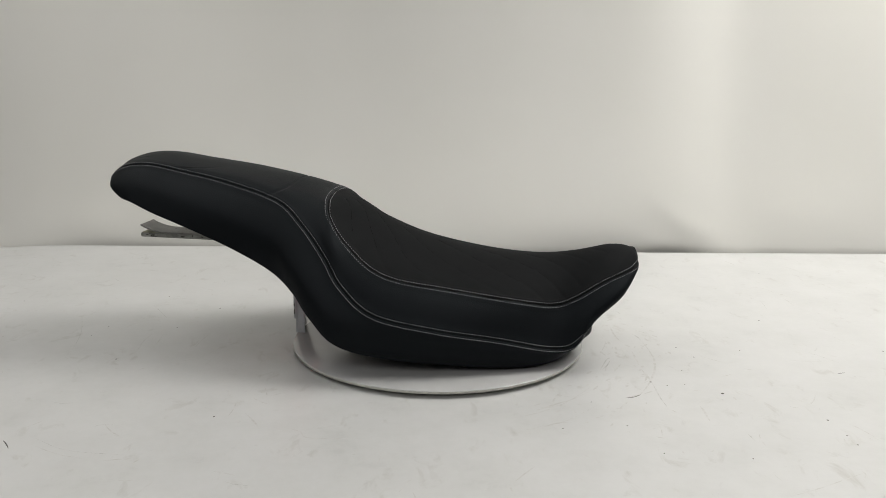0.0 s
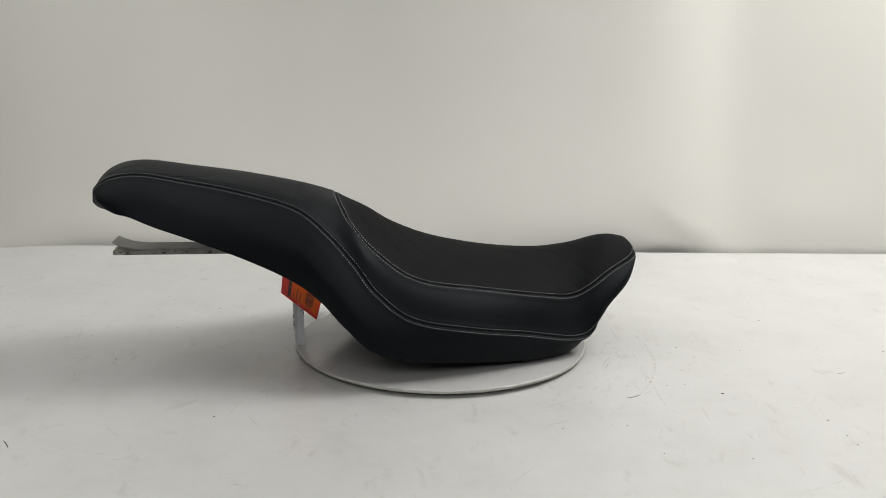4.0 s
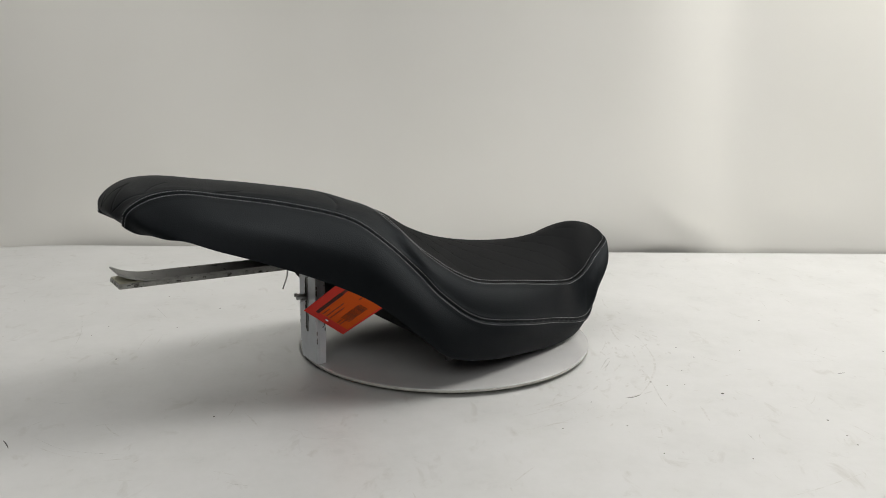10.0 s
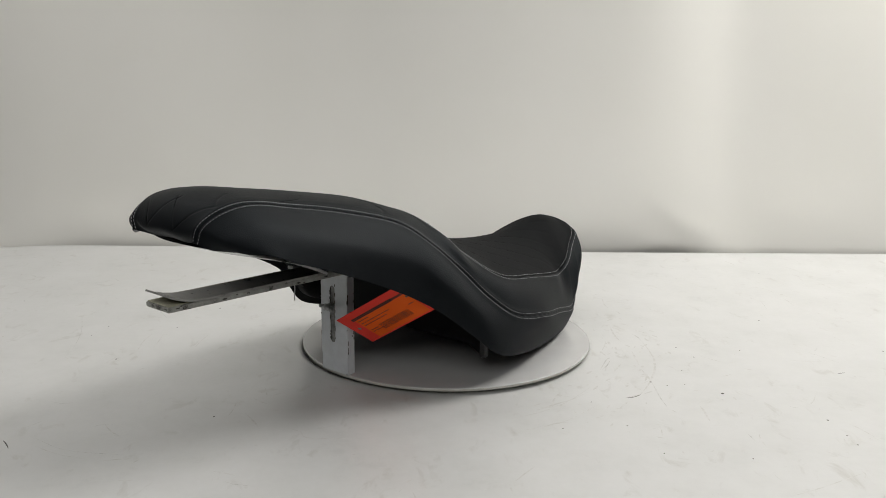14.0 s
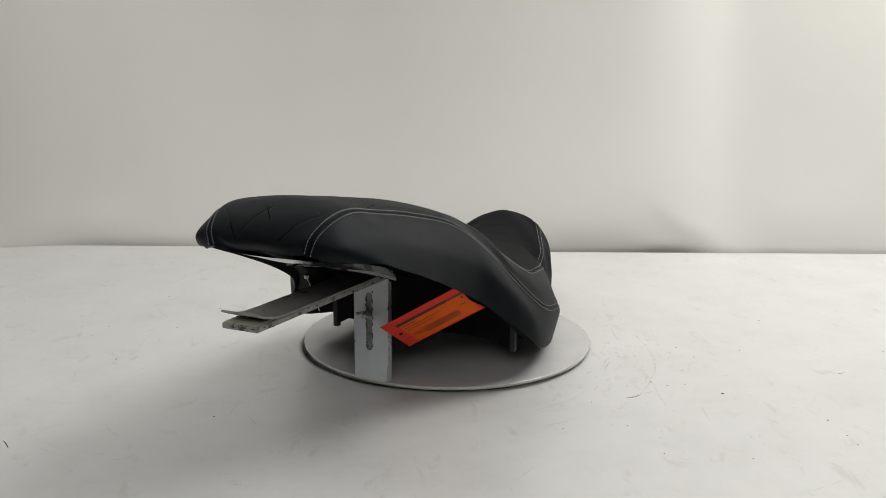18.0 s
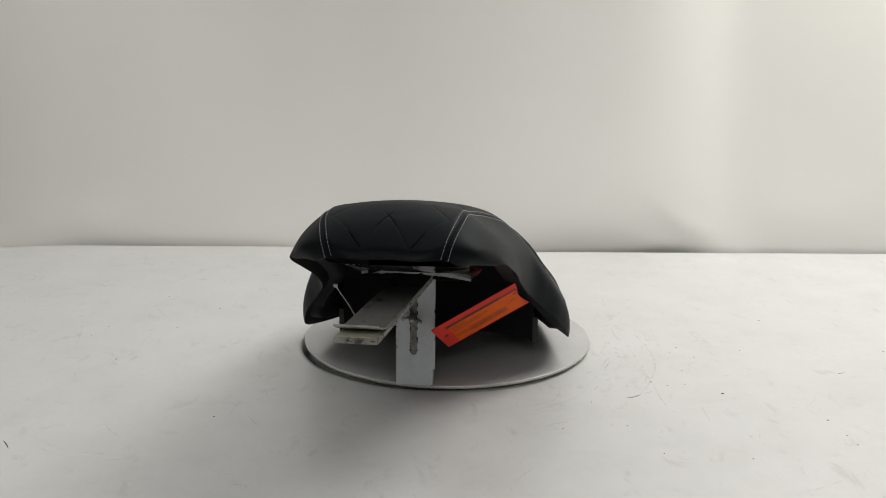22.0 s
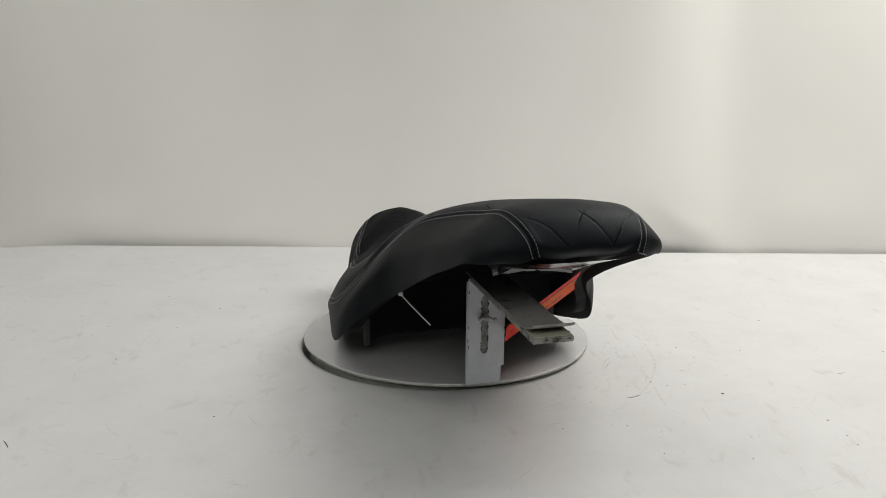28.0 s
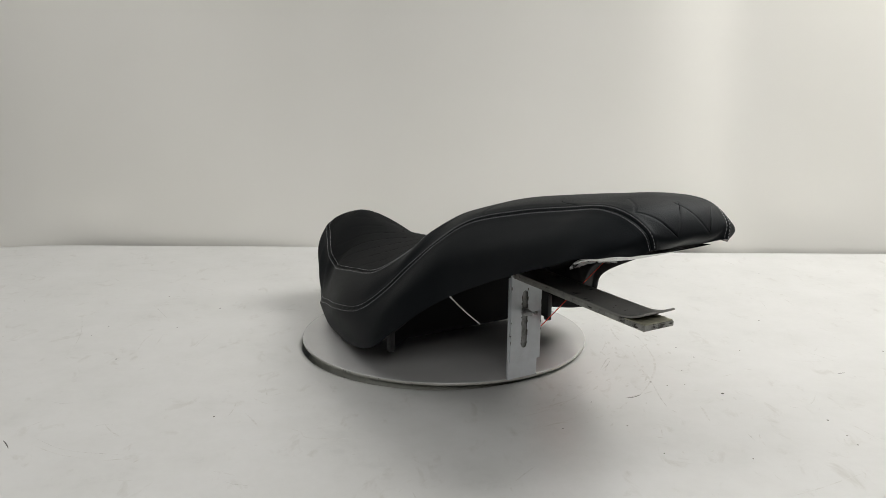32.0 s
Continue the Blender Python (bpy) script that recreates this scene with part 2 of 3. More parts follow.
def turn(t):
    """The plate's pose: a steady turn with a slight drag of its drive."""
    ks, vs = zip(*LAG)
    a = -7.0 + 4.0296 * t + float(np.interp(t, ks, vs) * 0.5 + 0.25 * np.interp(t - 1.2, ks, vs) + 0.25 * np.interp(t + 1.2, ks, vs))
    c, s = math.cos(radians(a)), math.sin(radians(a))
    return pose(c * AXLE[0] - s * AXLE[1], s * AXLE[0] + c * AXLE[1], 0, 0, 0, a)


turntable = root("turntable", "round white turntable plate with chipped edges set in the table", "turntable")
PX0, PY0 = 0.0002, -0.0012
part("top_plate", lathe([(0, 0.0018), (0.2073, 0.0018), (0.2084, 0.0015), (0.2087, 0.0008)], 128, PX0, PY0), DISC, turntable)
part("plate_edge", lathe([(0.2087, 0.0008), (0.2087, -0.0016), (0.2082, -0.0024), (0.2068, -0.0027), (0.10, -0.0027)], 128, PX0, PY0), EDGE, turntable, "chipped off-white edge of the plate")
part("base_plate", lathe([(0.12, -0.0029), (0.1835, -0.0029), (0.1848, -0.0034), (0.1852, -0.0050), (0.1852, -0.026), (0, -0.026)], 96, -AXLE[0], -AXLE[1]), RING, turntable, "lower dull grey turntable ring")
part("spindle", lathe([(0, -0.0255), (0.05, -0.0255), (0.05, -0.06), (0, -0.06)], 32, -AXLE[0], -AXLE[1]), STEEL, turntable)

bracket = root("support_bracket", "white chipped steel bracket with a slotted plate and long arm", "bracket")


def slotted_plate(y0, y1, z0, z1, x, th, slot_y, slot_w, s0, s1):
    """Upright plate facing -x with a round-ended slot through it."""
    n = 10
    inner = [(slot_y + slot_w / 2 * math.cos(math.pi * k / n), s1 + slot_w / 2 * math.sin(math.pi * k / n)) for k in range(n + 1)]
    inner += [(slot_y - slot_w / 2, s1 + (s0 - s1) * k / 8) for k in range(1, 8)]
    inner += [(slot_y - slot_w / 2 * math.cos(math.pi * k / n), s0 - slot_w / 2 * math.sin(math.pi * k / n)) for k in range(n + 1)]
    inner += [(slot_y + slot_w / 2, s0 + (s1 - s0) * k / 8) for k in range(1, 8)]
    wob = [0.0005 * noise.noise((k * 0.9, slot_y * 90, 3)) for k in range(len(inner))]
    inner = [(a + w, b + w) for (a, b), w in zip(inner, wob)]
    cy, cz = slot_y, (s0 + s1) / 2
    outer = []
    for yy, zz in inner:
        dy, dz = yy - cy, (zz - cz)
        sc = min([(y1 - cy) / dy if dy > 1e-6 else 9e9, (y0 - cy) / dy if dy < -1e-6 else 9e9, (z1 - cz) / dz if dz > 1e-6 else 9e9, (z0 - cz) / dz if dz < -1e-6 else 9e9])
        outer.append((cy + dy * sc, cz + dz * sc))
    bm = bmesh.new()
    m = len(inner)
    rows = [[bm.verts.new((xx, a, b)) for a, b in ring] for xx in (x - th, x) for ring in (outer, inner)]
    fo, fi, bo, bi = rows
    corners = [(y1, z1), (y0, z1), (y0, z0), (y1, z0)]
    for i in range(m):
        j = (i + 1) % m
        a, b = outer[i], outer[j]
        extra = [c for c in corners if (abs(a[0] - c[0]) > 1e-7 or abs(a[1] - c[1]) > 1e-7) and abs(a[0] - b[0]) > 1e-6 and abs(a[1] - b[1]) > 1e-6
                 and min(a[0], b[0]) - 1e-7 <= c[0] <= max(a[0], b[0]) + 1e-7 and min(a[1], b[1]) - 1e-7 <= c[1] <= max(a[1], b[1]) + 1e-7]
        f1, f2 = [fo[i]], [bo[i]]
        for c in extra:
            f1.append(bm.verts.new((x - th, *c)))
            f2.append(bm.verts.new((x, *c)))
        f1.append(fo[j])
        f2.append(bo[j])
        bm.faces.new(f1 + [fi[j], fi[i]])
        bm.faces.new((f2 + [bi[j], bi[i]])[::-1])
        for u in range(len(f1) - 1):
            bm.faces.new((f1[u], f2[u], f2[u + 1], f1[u + 1]))
        bm.faces.new((fi[i], fi[j], bi[j], bi[i])).material_index = 1
    bmesh.ops.recalc_face_normals(bm, faces=bm.faces[:])
    return bm


part("base_angle", box_bm(-0.2101, -0.2070, -0.0096, 0.0366, 0.0018, 0.1352, 0.0005), PAINT, bracket, smooth=False)
part("slot_backing", box_bm(-0.2105, -0.2102, 0.0085, 0.0190, 0.041, 0.118), BACKING, bracket, "bare grey steel behind the slot", smooth=False)
part("side_flange", box_bm(-0.2069, -0.1970, -0.0096, -0.0068, 0.0018, 0.1300, 0.0005), PAINT, bracket, "side flange of the chipped white steel angle", smooth=False)
part("slotted_plate", slotted_plate(-0.0126, 0.0350, 0.0245, 0.1385, -0.2092, 0.003, 0.0138, 0.0085, 0.0465, 0.113), PAINT, bracket, "slotted upright plate with chipped white paint", smooth=False).data.materials.append(WORN)


def bar(points, width, th, skew=0.0, bevel=0.0008):
    """Flat bar along (x, z) points; skew shifts it sideways along its length."""
    bm = bmesh.new()
    rows = []
    for i, (x, z) in enumerate(points):
        a, b = points[max(i - 1, 0)], points[min(i + 1, len(points) - 1)]
        d = Vector((b[0] - a[0], b[1] - a[1])).normalized()
        nx, nz = -d[1] * th, d[0] * th
        if nz < 0:
            nx, nz = -nx, -nz
        y = 0.012 + skew * (-0.2067 - x)
        rows.append([bm.verts.new((x, y - width / 2, z)), bm.verts.new((x, y + width / 2, z)), bm.verts.new((x + nx, y + width / 2, z + nz)), bm.verts.new((x + nx, y - width / 2, z + nz))])
    for a, b in zip(rows, rows[1:]):
        for k in range(4):
            bm.faces.new((a[k], a[(k + 1) % 4], b[(k + 1) % 4], b[k]))
    bm.faces.new(rows[0])
    bm.faces.new(rows[-1][::-1])
    bmesh.ops.recalc_face_normals(bm, faces=bm.faces[:])
    if bevel:
        bmesh.ops.bevel(bm, geom=[e for e in bm.edges if e.calc_face_angle(0) > 0.9], offset=bevel, segments=2, affect="EDGES")
    return bm


part("arm", bar([(-0.2095, 0.1355), (-0.4500, 0.1355)], 0.0425, 0.0060, 0.071), ARM, bracket, "long flat white arm with worn edges", smooth=False)
part("top_strip", bar([(-0.195, 0.1418), (-0.30, 0.1418), (-0.40, 0.1418), (-0.418, 0.1424), (-0.430, 0.1446), (-0.440, 0.1478), (-0.4500, 0.1525)], 0.0435, 0.0022, 0.071, 0.0004), STRIP, bracket, "scuffed grey strip with a curled-up end", smooth=False)
part("foam_end", box_bm(-0.4488, -0.420, 0.0095, 0.0482, 0.1412, 0.1424), CREAM, bracket, smooth=False)
wing = part("wing_nut", lathe([(0, -0.004), (0.0048, -0.004), (0.0042, 0.004), (0.0030, 0.005), (0.0030, 0.009), (0, 0.009)], 20), STEEL, bracket, "zinc wing nut on its bolt")
wing.matrix_basis = Matrix.Translation((-0.2172, 0.0145, 0.0903)) @ Matrix.Rotation(radians(-90), 4, "Y") @ Matrix.Rotation(radians(68), 4, "Z")
for sy in (1, -1):
    w = part("ear", tube([(0.0030 * sy, 0, 0), (0.0062 * sy, 0.001 * sy, 0.002), (0.0090 * sy, 0.0024 * sy, 0.005), (0.0105 * sy, 0.003 * sy, 0.0075)], 0.0024), STEEL, wing)

CHIP = material("bare_dark_steel", (0.05, 0.045, 0.04), 0.6)
mottle(CHIP, [(0.35, (0.03, 0.027, 0.024)), (0.7, (0.11, 0.10, 0.09))], 300)


def chip(c, u, v, a, b, seed):
    """A flake of missing paint, about a by b, at c in the plane of u and v."""
    rng = random.Random(seed)
    c, u, v = Vector(c), Vector(u), Vector(v)
    ring = [c + u * (a * (0.5 + 0.6 * rng.random()) * math.cos(k * 0.7854)) + v * (b * (0.5 + 0.6 * rng.random()) * math.sin(k * 0.7854)) for k in range(8)]
    part("paint_chip", ([tuple(q) for q in ring], [], [tuple(range(8))]), CHIP, bracket, smooth=False)


rng = random.Random(12)
for k in range(7):                                           # on the angle's side flange
    chip((-0.1978 - 0.008 * rng.random(), -0.00985, 0.008 + 0.11 * rng.random()), (1, 0, 0), (0, 0, 1), 0.0008 + 0.0015 * rng.random() ** 2, 0.001 + 0.003 * rng.random() ** 2, 170 + k)
rng = random.Random(11)
for k in range(26):                                          # along both edges of the arm
    x = -0.447 + 0.232 * rng.random() ** 1.3
    mid = 0.012 + 0.071 * (-0.2067 - x)
    sy = -1 if k % 3 else 1
    chip((x, mid + sy * 0.02152, 0.1362 + 0.0048 * rng.random()), (1, 0.071 * -1, 0), (0, 0, 1), 0.0012 + 0.0035 * rng.random() ** 2, 0.0007 + 0.001 * rng.random(), k)
for k in range(14):                                          # smears across the grey strip
    x = -0.21 - 0.20 * rng.random()
    mid = 0.012 + 0.071 * (-0.2067 - x)
    chip((x, mid + 0.036 * (rng.random() - 0.5), 0.1442), (1, 0, 0), (0, 1, 0), 0.0008 + 0.001 * rng.random(), 0.001 + 0.006 * rng.random() ** 2, 140 + k)
for k in range(12):                                          # on the arm's end
    chip((-0.45025, 0.010 + 0.037 * rng.random(), 0.1366 + 0.0042 * rng.random()), (0, 1, 0), (0, 0, 1), 0.0008 + 0.003 * rng.random() ** 2, 0.0003 + 0.0004 * rng.random(), 40 + k)
for k in range(13):                                          # round the slot and on the plate's edges
    z = 0.030 + 0.105 * rng.random()
    y = (0.0348, -0.0124, 0.0095, 0.0180)[k % 4]
    chip((-0.2124, y, z), (0, 1, 0), (0, 0, 1), 0.0006 + 0.0006 * rng.random(), 0.0012 + 0.0028 * rng.random() ** 2, 60 + k)
for k in range(22):                                          # ragged rim of the slot
    z = 0.047 + 0.066 * rng.random()
    chip((-0.21235, 0.0138 + (0.0046 if k % 2 else -0.0046), z), (0, 1, 0), (0, 0, 1), 0.0006 + 0.0005 * rng.random(), 0.001 + 0.003 * rng.random() ** 2, 100 + k)
for k in range(9):
    chip((-0.2111, -0.01285, 0.030 + 0.10 * rng.random()), (1, 0, 0), (0, 0, 1), 0.0009, 0.001 + 0.003 * rng.random(), 80 + k)

# ---- the seat ----
# rails of one half, from the tail's lip to the front: (x, y, z); the middle rail lies at y = 0
MID = [(-0.4457, 0, 0.2175), (-0.4602, 0, 0.2314), (-0.4410, 0, 0.2561), (-0.4036, 0, 0.2646), (-0.3437, 0, 0.2568), (-0.2712, 0, 0.2450), (-0.1978, 0, 0.2316), (-0.1502, 0, 0.2146),
       (-0.1080, 0, 0.1975), (-0.0672, 0, 0.1732), (-0.0104, 0, 0.1512), (0.0684, 0, 0.1352), (0.1425, 0, 0.1313), (0.1953, 0, 0.1374), (0.2428, 0, 0.1475), (0.2693, 0, 0.1450), (0.2757, 0, 0.1365), (0.2509, 0, 0.0945)]
INNER = [(-0.4495, 0.0269, 0.2175), (-0.4585, 0.0346, 0.2307), (-0.4372, 0.0387, 0.2551), (-0.4012, 0.0438, 0.2607), (-0.3426, 0.0491, 0.2522), (-0.2715, 0.0552, 0.2411), (-0.2000, 0.0616, 0.2250), (-0.1515, 0.0685, 0.2094),
       (-0.1343, 0.0998, 0.1913), (-0.1072, 0.1208, 0.1600), (-0.0576, 0.1413, 0.1253), (0.0297, 0.1300, 0.1072), (0.1218, 0.1099, 0.0892), (0.1661, 0.0922, 0.0822), (0.1965, 0.0878, 0.0935), (0.2336, 0.0705, 0.1122), (0.2711, 0.0562, 0.1224), (0.2560, 0.0540, 0.0965)]
OUTER = [(-0.4560, 0.0535, 0.2205), (-0.4515, 0.0585, 0.2376), (-0.4284, 0.0645, 0.2510), (-0.3946, 0.0664, 0.2539), (-0.3474, 0.0672, 0.2454), (-0.2795, 0.0756, 0.2321), (-0.2067, 0.0932, 0.2116), (-0.1683, 0.1146, 0.1828),
       (-0.1349, 0.1364, 0.1459), (-0.1090, 0.1571, 0.1129), (-0.0650, 0.1712, 0.0812), (0.0128, 0.1660, 0.0631), (0.0893, 0.1424, 0.0470), (0.1537, 0.1221, 0.0316), (0.1840, 0.1093, 0.0300), (0.2016, 0.1026, 0.0416), (0.2090, 0.0945, 0.0565), (0.2124, 0.0722, 0.0624)]
SIDE = [(-0.4466, 0.0672, 0.2142), (-0.4432, 0.0828, 0.2257), (-0.4186, 0.0896, 0.2310), (-0.3873, 0.0954, 0.2323), (-0.3408, 0.1030, 0.2164), (-0.2739, 0.1110, 0.1944), (-0.2109, 0.1246, 0.1690), (-0.1796, 0.1455, 0.1431),
       (-0.1476, 0.1664, 0.1087), (-0.1159, 0.1790, 0.0754), (-0.0565, 0.1815, 0.0549), (0.0264, 0.1675, 0.0404), (0.1013, 0.1421, 0.0284), (0.1610, 0.1215, 0.0203), (0.1883, 0.1033, 0.0274), (0.2045, 0.0856, 0.0358), (0.2151, 0.0670, 0.0384), (0.2186, 0.0462, 0.0389)]
HEM = [(-0.4344, 0.0766, 0.2138), (-0.4239, 0.0935, 0.2101), (-0.4053, 0.1060, 0.2075), (-0.3758, 0.1122, 0.1960), (-0.3324, 0.1159, 0.1800), (-0.2678, 0.1190, 0.1536), (-0.2107, 0.1276, 0.1260), (-0.1780, 0.1436, 0.1026),
       (-0.1495, 0.1656, 0.0742), (-0.1121, 0.1790, 0.0434), (-0.0472, 0.1738, 0.0263), (0.0393, 0.1534, 0.0143), (0.1082, 0.1336, 0.0076), (0.1600, 0.1134, 0.0093), (0.1887, 0.0921, 0.0217), (0.2048, 0.0705, 0.0298), (0.2130, 0.0466, 0.0302), (0.2137, 0.0229, 0.0272)]
half = np.array([MID, INNER, OUTER, SIDE, HEM])
half[3, 3:14, 1:] = 0.25 * half[3, 2:13, 1:] + 0.5 * half[3, 3:14, 1:] + 0.25 * half[3, 4:15, 1:]
tuck = half[4].copy()
tuck[:, 1] -= 0.009
tuck[:, 2] += 0.010
half = np.concatenate([half, tuck[None]])
flip = np.array([1.0, -1.0, 1.0])
full = np.concatenate([half[:0:-1] * flip, half])  # eleven rails; 5 is the middle one


def spline(ctrl, u):
    """Catmull-Rom through ctrl along its first axis at the parameters u."""
    c = np.concatenate([2 * ctrl[:1] - ctrl[1:2], ctrl, 2 * ctrl[-1:] - ctrl[-2:-1]])
    i = np.clip(np.floor(u).astype(int), 0, len(ctrl) - 2)
    f = (u - i).reshape(-1, *([1] * (ctrl.ndim - 1)))
    a, b, d, e = c[i], c[i + 1], c[i + 2], c[i + 3]
    return 0.5 * (2 * b + (d - a) * f + (2 * a - 5 * b + 4 * d - e) * f ** 2 + (3 * b - a - 3 * d + e) * f ** 3)


def across(rails, u, s_at):
    """One cross-section of the seat; the gusset between its two seams is nearly flat along the rider's part."""
    q = spline(rails, u)
    w = 0.65 * float(np.interp(s_at, [6.4, 7.8, 14.0, 15.0], [0, 1, 1, 0]))
    if w > 0:
        for a in (3, 6):
            m = (u > a) & (u < a + 1)
            f = (u[m] - a)[:, None]
            q[m] = q[m] * (1 - w) + w * (rails[a] * (1 - f) + rails[a + 1] * f)
    return q


COLS = half.shape[1]
steps = [np.linspace(0, 0.95, 44), 1 + np.array([-0.035, -0.02, -0.01, 0, 0.015, 0.03, 0.05, 0.075, 0.1]), np.linspace(1.14, 1.86, 20), 2 + np.array([-0.11, -0.08, -0.055, -0.035, -0.015, 0, 0.015, 0.035, 0.055, 0.08, 0.11]),
         np.linspace(2.16, 3, 16), np.linspace(3.08, 4, 11), np.linspace(4.15, 5, 6)]
near = np.concatenate(steps)
R = np.concatenate([5 - near[:0:-1], 5 + near])
SV = np.linspace(0, COLS - 1, 17 * 30 + 1)


def surface(s, r):
    """Points of the seat's skin at matching arrays of length s and crossing r."""
    rails = spline(np.swapaxes(full, 0, 1), s)            # n x 11 x 3
    out = np.empty((len(s), 3))
    for k in range(len(s)):
        out[k] = across(rails[k], r[k:k + 1], s[k])[0]
    return out


BULGES = ((16.3, 1.45, 0.0075, 1.0, 0.32), (14.9, 1.5, 0.0045, 0.8, 0.35), (8.35, 0.66, -0.0058, 0.8, 0.33), (8.3, 1.5, 0.0032, 1.2, 0.36), (10.7, 1.55, 0.0018, 1.0, 0.40))  # (along, across, height, width along, width across) of padding beyond the rails


rails_fine = spline(np.swapaxes(full, 0, 1), SV)
skin = np.stack([across(q, R, v) for q, v in zip(rails_fine, SV)])       # s x r x 3
ds = np.gradient(skin, axis=0)
dr = np.gradient(skin, axis=1)
nrm = np.cross(ds, dr)
nrm /= np.linalg.norm(nrm, axis=2, keepdims=True) + 1e-12
if nrm[len(SV) // 3, len(R) // 2, 2] < 0:
    nrm = -nrm
for bs, br, bh, ws, wr in BULGES:
    skin = skin + nrm * (bh * np.exp(-((SV[:, None] - bs) / ws) ** 2 - ((np.abs(R - 5)[None] - br) / wr) ** 2))[..., None]


def seam_curve(pairs, n):
    """Dense path on the skin through (s, r) pairs."""
    q = spline(np.array(pairs, float), np.linspace(0, len(pairs) - 1, n))
    return surface(np.clip(q[:, 0], 0, COLS - 1), np.clip(q[:, 1], 0, 10))


def away(path):
    """How far each point of the skin lies from a path."""
    tree = KDTree(len(path))
    for k, q in enumerate(path):
        tree.insert(q, k)
    tree.balance()
    return np.array([tree.find(q)[2] for q in skin.reshape(-1, 3)]).reshape(skin.shape[:2])


OUT_SEAM = [[(s, 5 + 2 * side) for s in np.linspace(0, COLS - 1.02, 18)] for side in (1, -1)]
loop = [(7.02, 5.0), (7.02, 5.25), (7.05, 5.55), (7.15, 5.85), (7.45, 5.99)] + [(s, 6.0) for s in np.linspace(8, 15.3, 12)] + [(15.8, 5.90), (16.0, 5.5), (16.03, 5.0)]
IN_SEAM = loop + [(s, 10 - r) for s, r in loop[-2::-1]]
CROSS = [(5.72, 3.0), (5.80, 3.2), (5.90, 3.8), (5.97, 4.4), (5.98, 5.0), (5.97, 5.6), (5.90, 6.2), (5.80, 6.8), (5.72, 7.0)]
out_paths = [seam_curve(q, 420) for q in OUT_SEAM]
in_path = seam_curve(IN_SEAM, 700)
kernel = np.exp(-np.linspace(-2, 2, 31) ** 2)                # eases the seam round the front corners
padded = np.concatenate([in_path[:1]] * 15 + [in_path] + [in_path[-1:]] * 15)
in_path = np.stack([np.convolve(padded[:, k], kernel / kernel.sum(), "valid") for k in range(3)], 1)
bare_tree = KDTree(skin.shape[0] * skin.shape[1])
for k, q in enumerate(skin.reshape(-1, 3)):
    bare_tree.insert(q, k)
bare_tree.balance()
for k, q in enumerate(in_path):
    j = bare_tree.find(q)[1]
    c, n = skin.reshape(-1, 3)[j], nrm.reshape(-1, 3)[j]
    in_path[k] = q - n * np.dot(q - c, n)
cross_path = seam_curve(CROSS, 120)
quilt = []
for k in range(10):                                         # slanting lines on the rider's panel
    s0 = 6.95 + 0.80 * k
    for side in (1, -1):
        quilt.append(seam_curve([(s0 + 2.5 * f ** 0.95, 5 + side * (0.06 + 0.90 * f)) for f in (0, 0.2, 0.4, 0.6, 0.8, 1.0) if 7.25 < s0 + 2.5 * f ** 0.95 < 14.0] or [(s0, 5.1), (s0, 5.2)], 60))
QUILTED = len(quilt)
for side in (1, -1):                                        # zigzag lines on the passenger's panel
    quilt.append(seam_curve([(2.24, 5 - side * 0.08), (1.85, 5 + side * 0.16), (1.45, 5 + side * 0.38), (1.03, 5 + side * 0.62)], 80))
    quilt.append(seam_curve([(1.03, 5 + side * 0.62), (1.40, 5 + side * 0.84), (1.72, 5 + side * 1.12), (2.02, 5 + side * 1.60)], 80))
    quilt.append(seam_curve([(2.02, 5 + side * 1.60), (2.5, 5 + side * 1.12), (3.0, 5 + side * 0.76)], 60))
    quilt.append(seam_curve([(3.80, 5 + side * 1.86), (4.2, 5 + side * 1.25), (4.55, 5 + side * 0.62)], 60))

disp = np.zeros(skin.shape[:2])
for d in [away(q) for q in out_paths] + [away(in_path)]:
    disp += -0.0015 * np.exp(-(d / 0.0011) ** 2) + 0.0006 * np.exp(-((d - 0.005) / 0.0030) ** 2)
disp += -0.0016 * np.exp(-(away(cross_path) / 0.0016) ** 2)
disp += -0.0006 * np.exp(-(away(np.concatenate(quilt[:QUILTED])) / 0.0016) ** 2) - 0.0005 * np.exp(-(away(np.concatenate(quilt[QUILTED:])) / 0.0011) ** 2)
skin2 = skin + nrm * disp[..., None]

seat = root("motorcycle_seat", "black vinyl two-up motorcycle seat with pale grey double stitching", "motorcycle seat")
ns, nr = skin.shape[:2]
FI = np.arange(ns - 1)[:, None] * nr + np.arange(nr - 1)[None]
sm = (0.5 * (SV[:-1] + SV[1:]))[:, None] * np.ones((1, nr - 1))
rm = np.abs(0.5 * (R[:-1] + R[1:]) - 5)[None] * np.ones((ns - 1, 1))
rs = (0.5 * (R[:-1] + R[1:]) - 5)[None] * np.ones((ns - 1, 1))


def loop_start(r):
    return np.interp(r, [0, 0.25, 0.55, 0.85, 0.99, 1.0], [7.02, 7.02, 7.05, 7.15, 7.45, 8.0])


insert = (rm < 1) & (sm > loop_start(rm)) & (sm < 16)
side_l, side_r, fold = (rs > 2) & (rs < 4.2), (rs < -2) & (rs > -4.2), rm > 4.2
passenger = (rm < 2) & (sm < 5.95)
gusset = ~(insert | side_l | side_r | passenger | fold)


def skin_panel(name, mask, label="", mat=VINYL):
    a = FI[mask]
    faces = np.stack([a, a + nr, a + nr + 1, a + 1], 1)
    used, inv = np.unique(faces, return_inverse=True)
    return part(name, (skin2.reshape(-1, 3)[used].tolist(), [], inv.reshape(-1, 4).tolist()), mat, seat, label)


skin_panel("passenger_panel", passenger, "quilted black vinyl passenger panel")
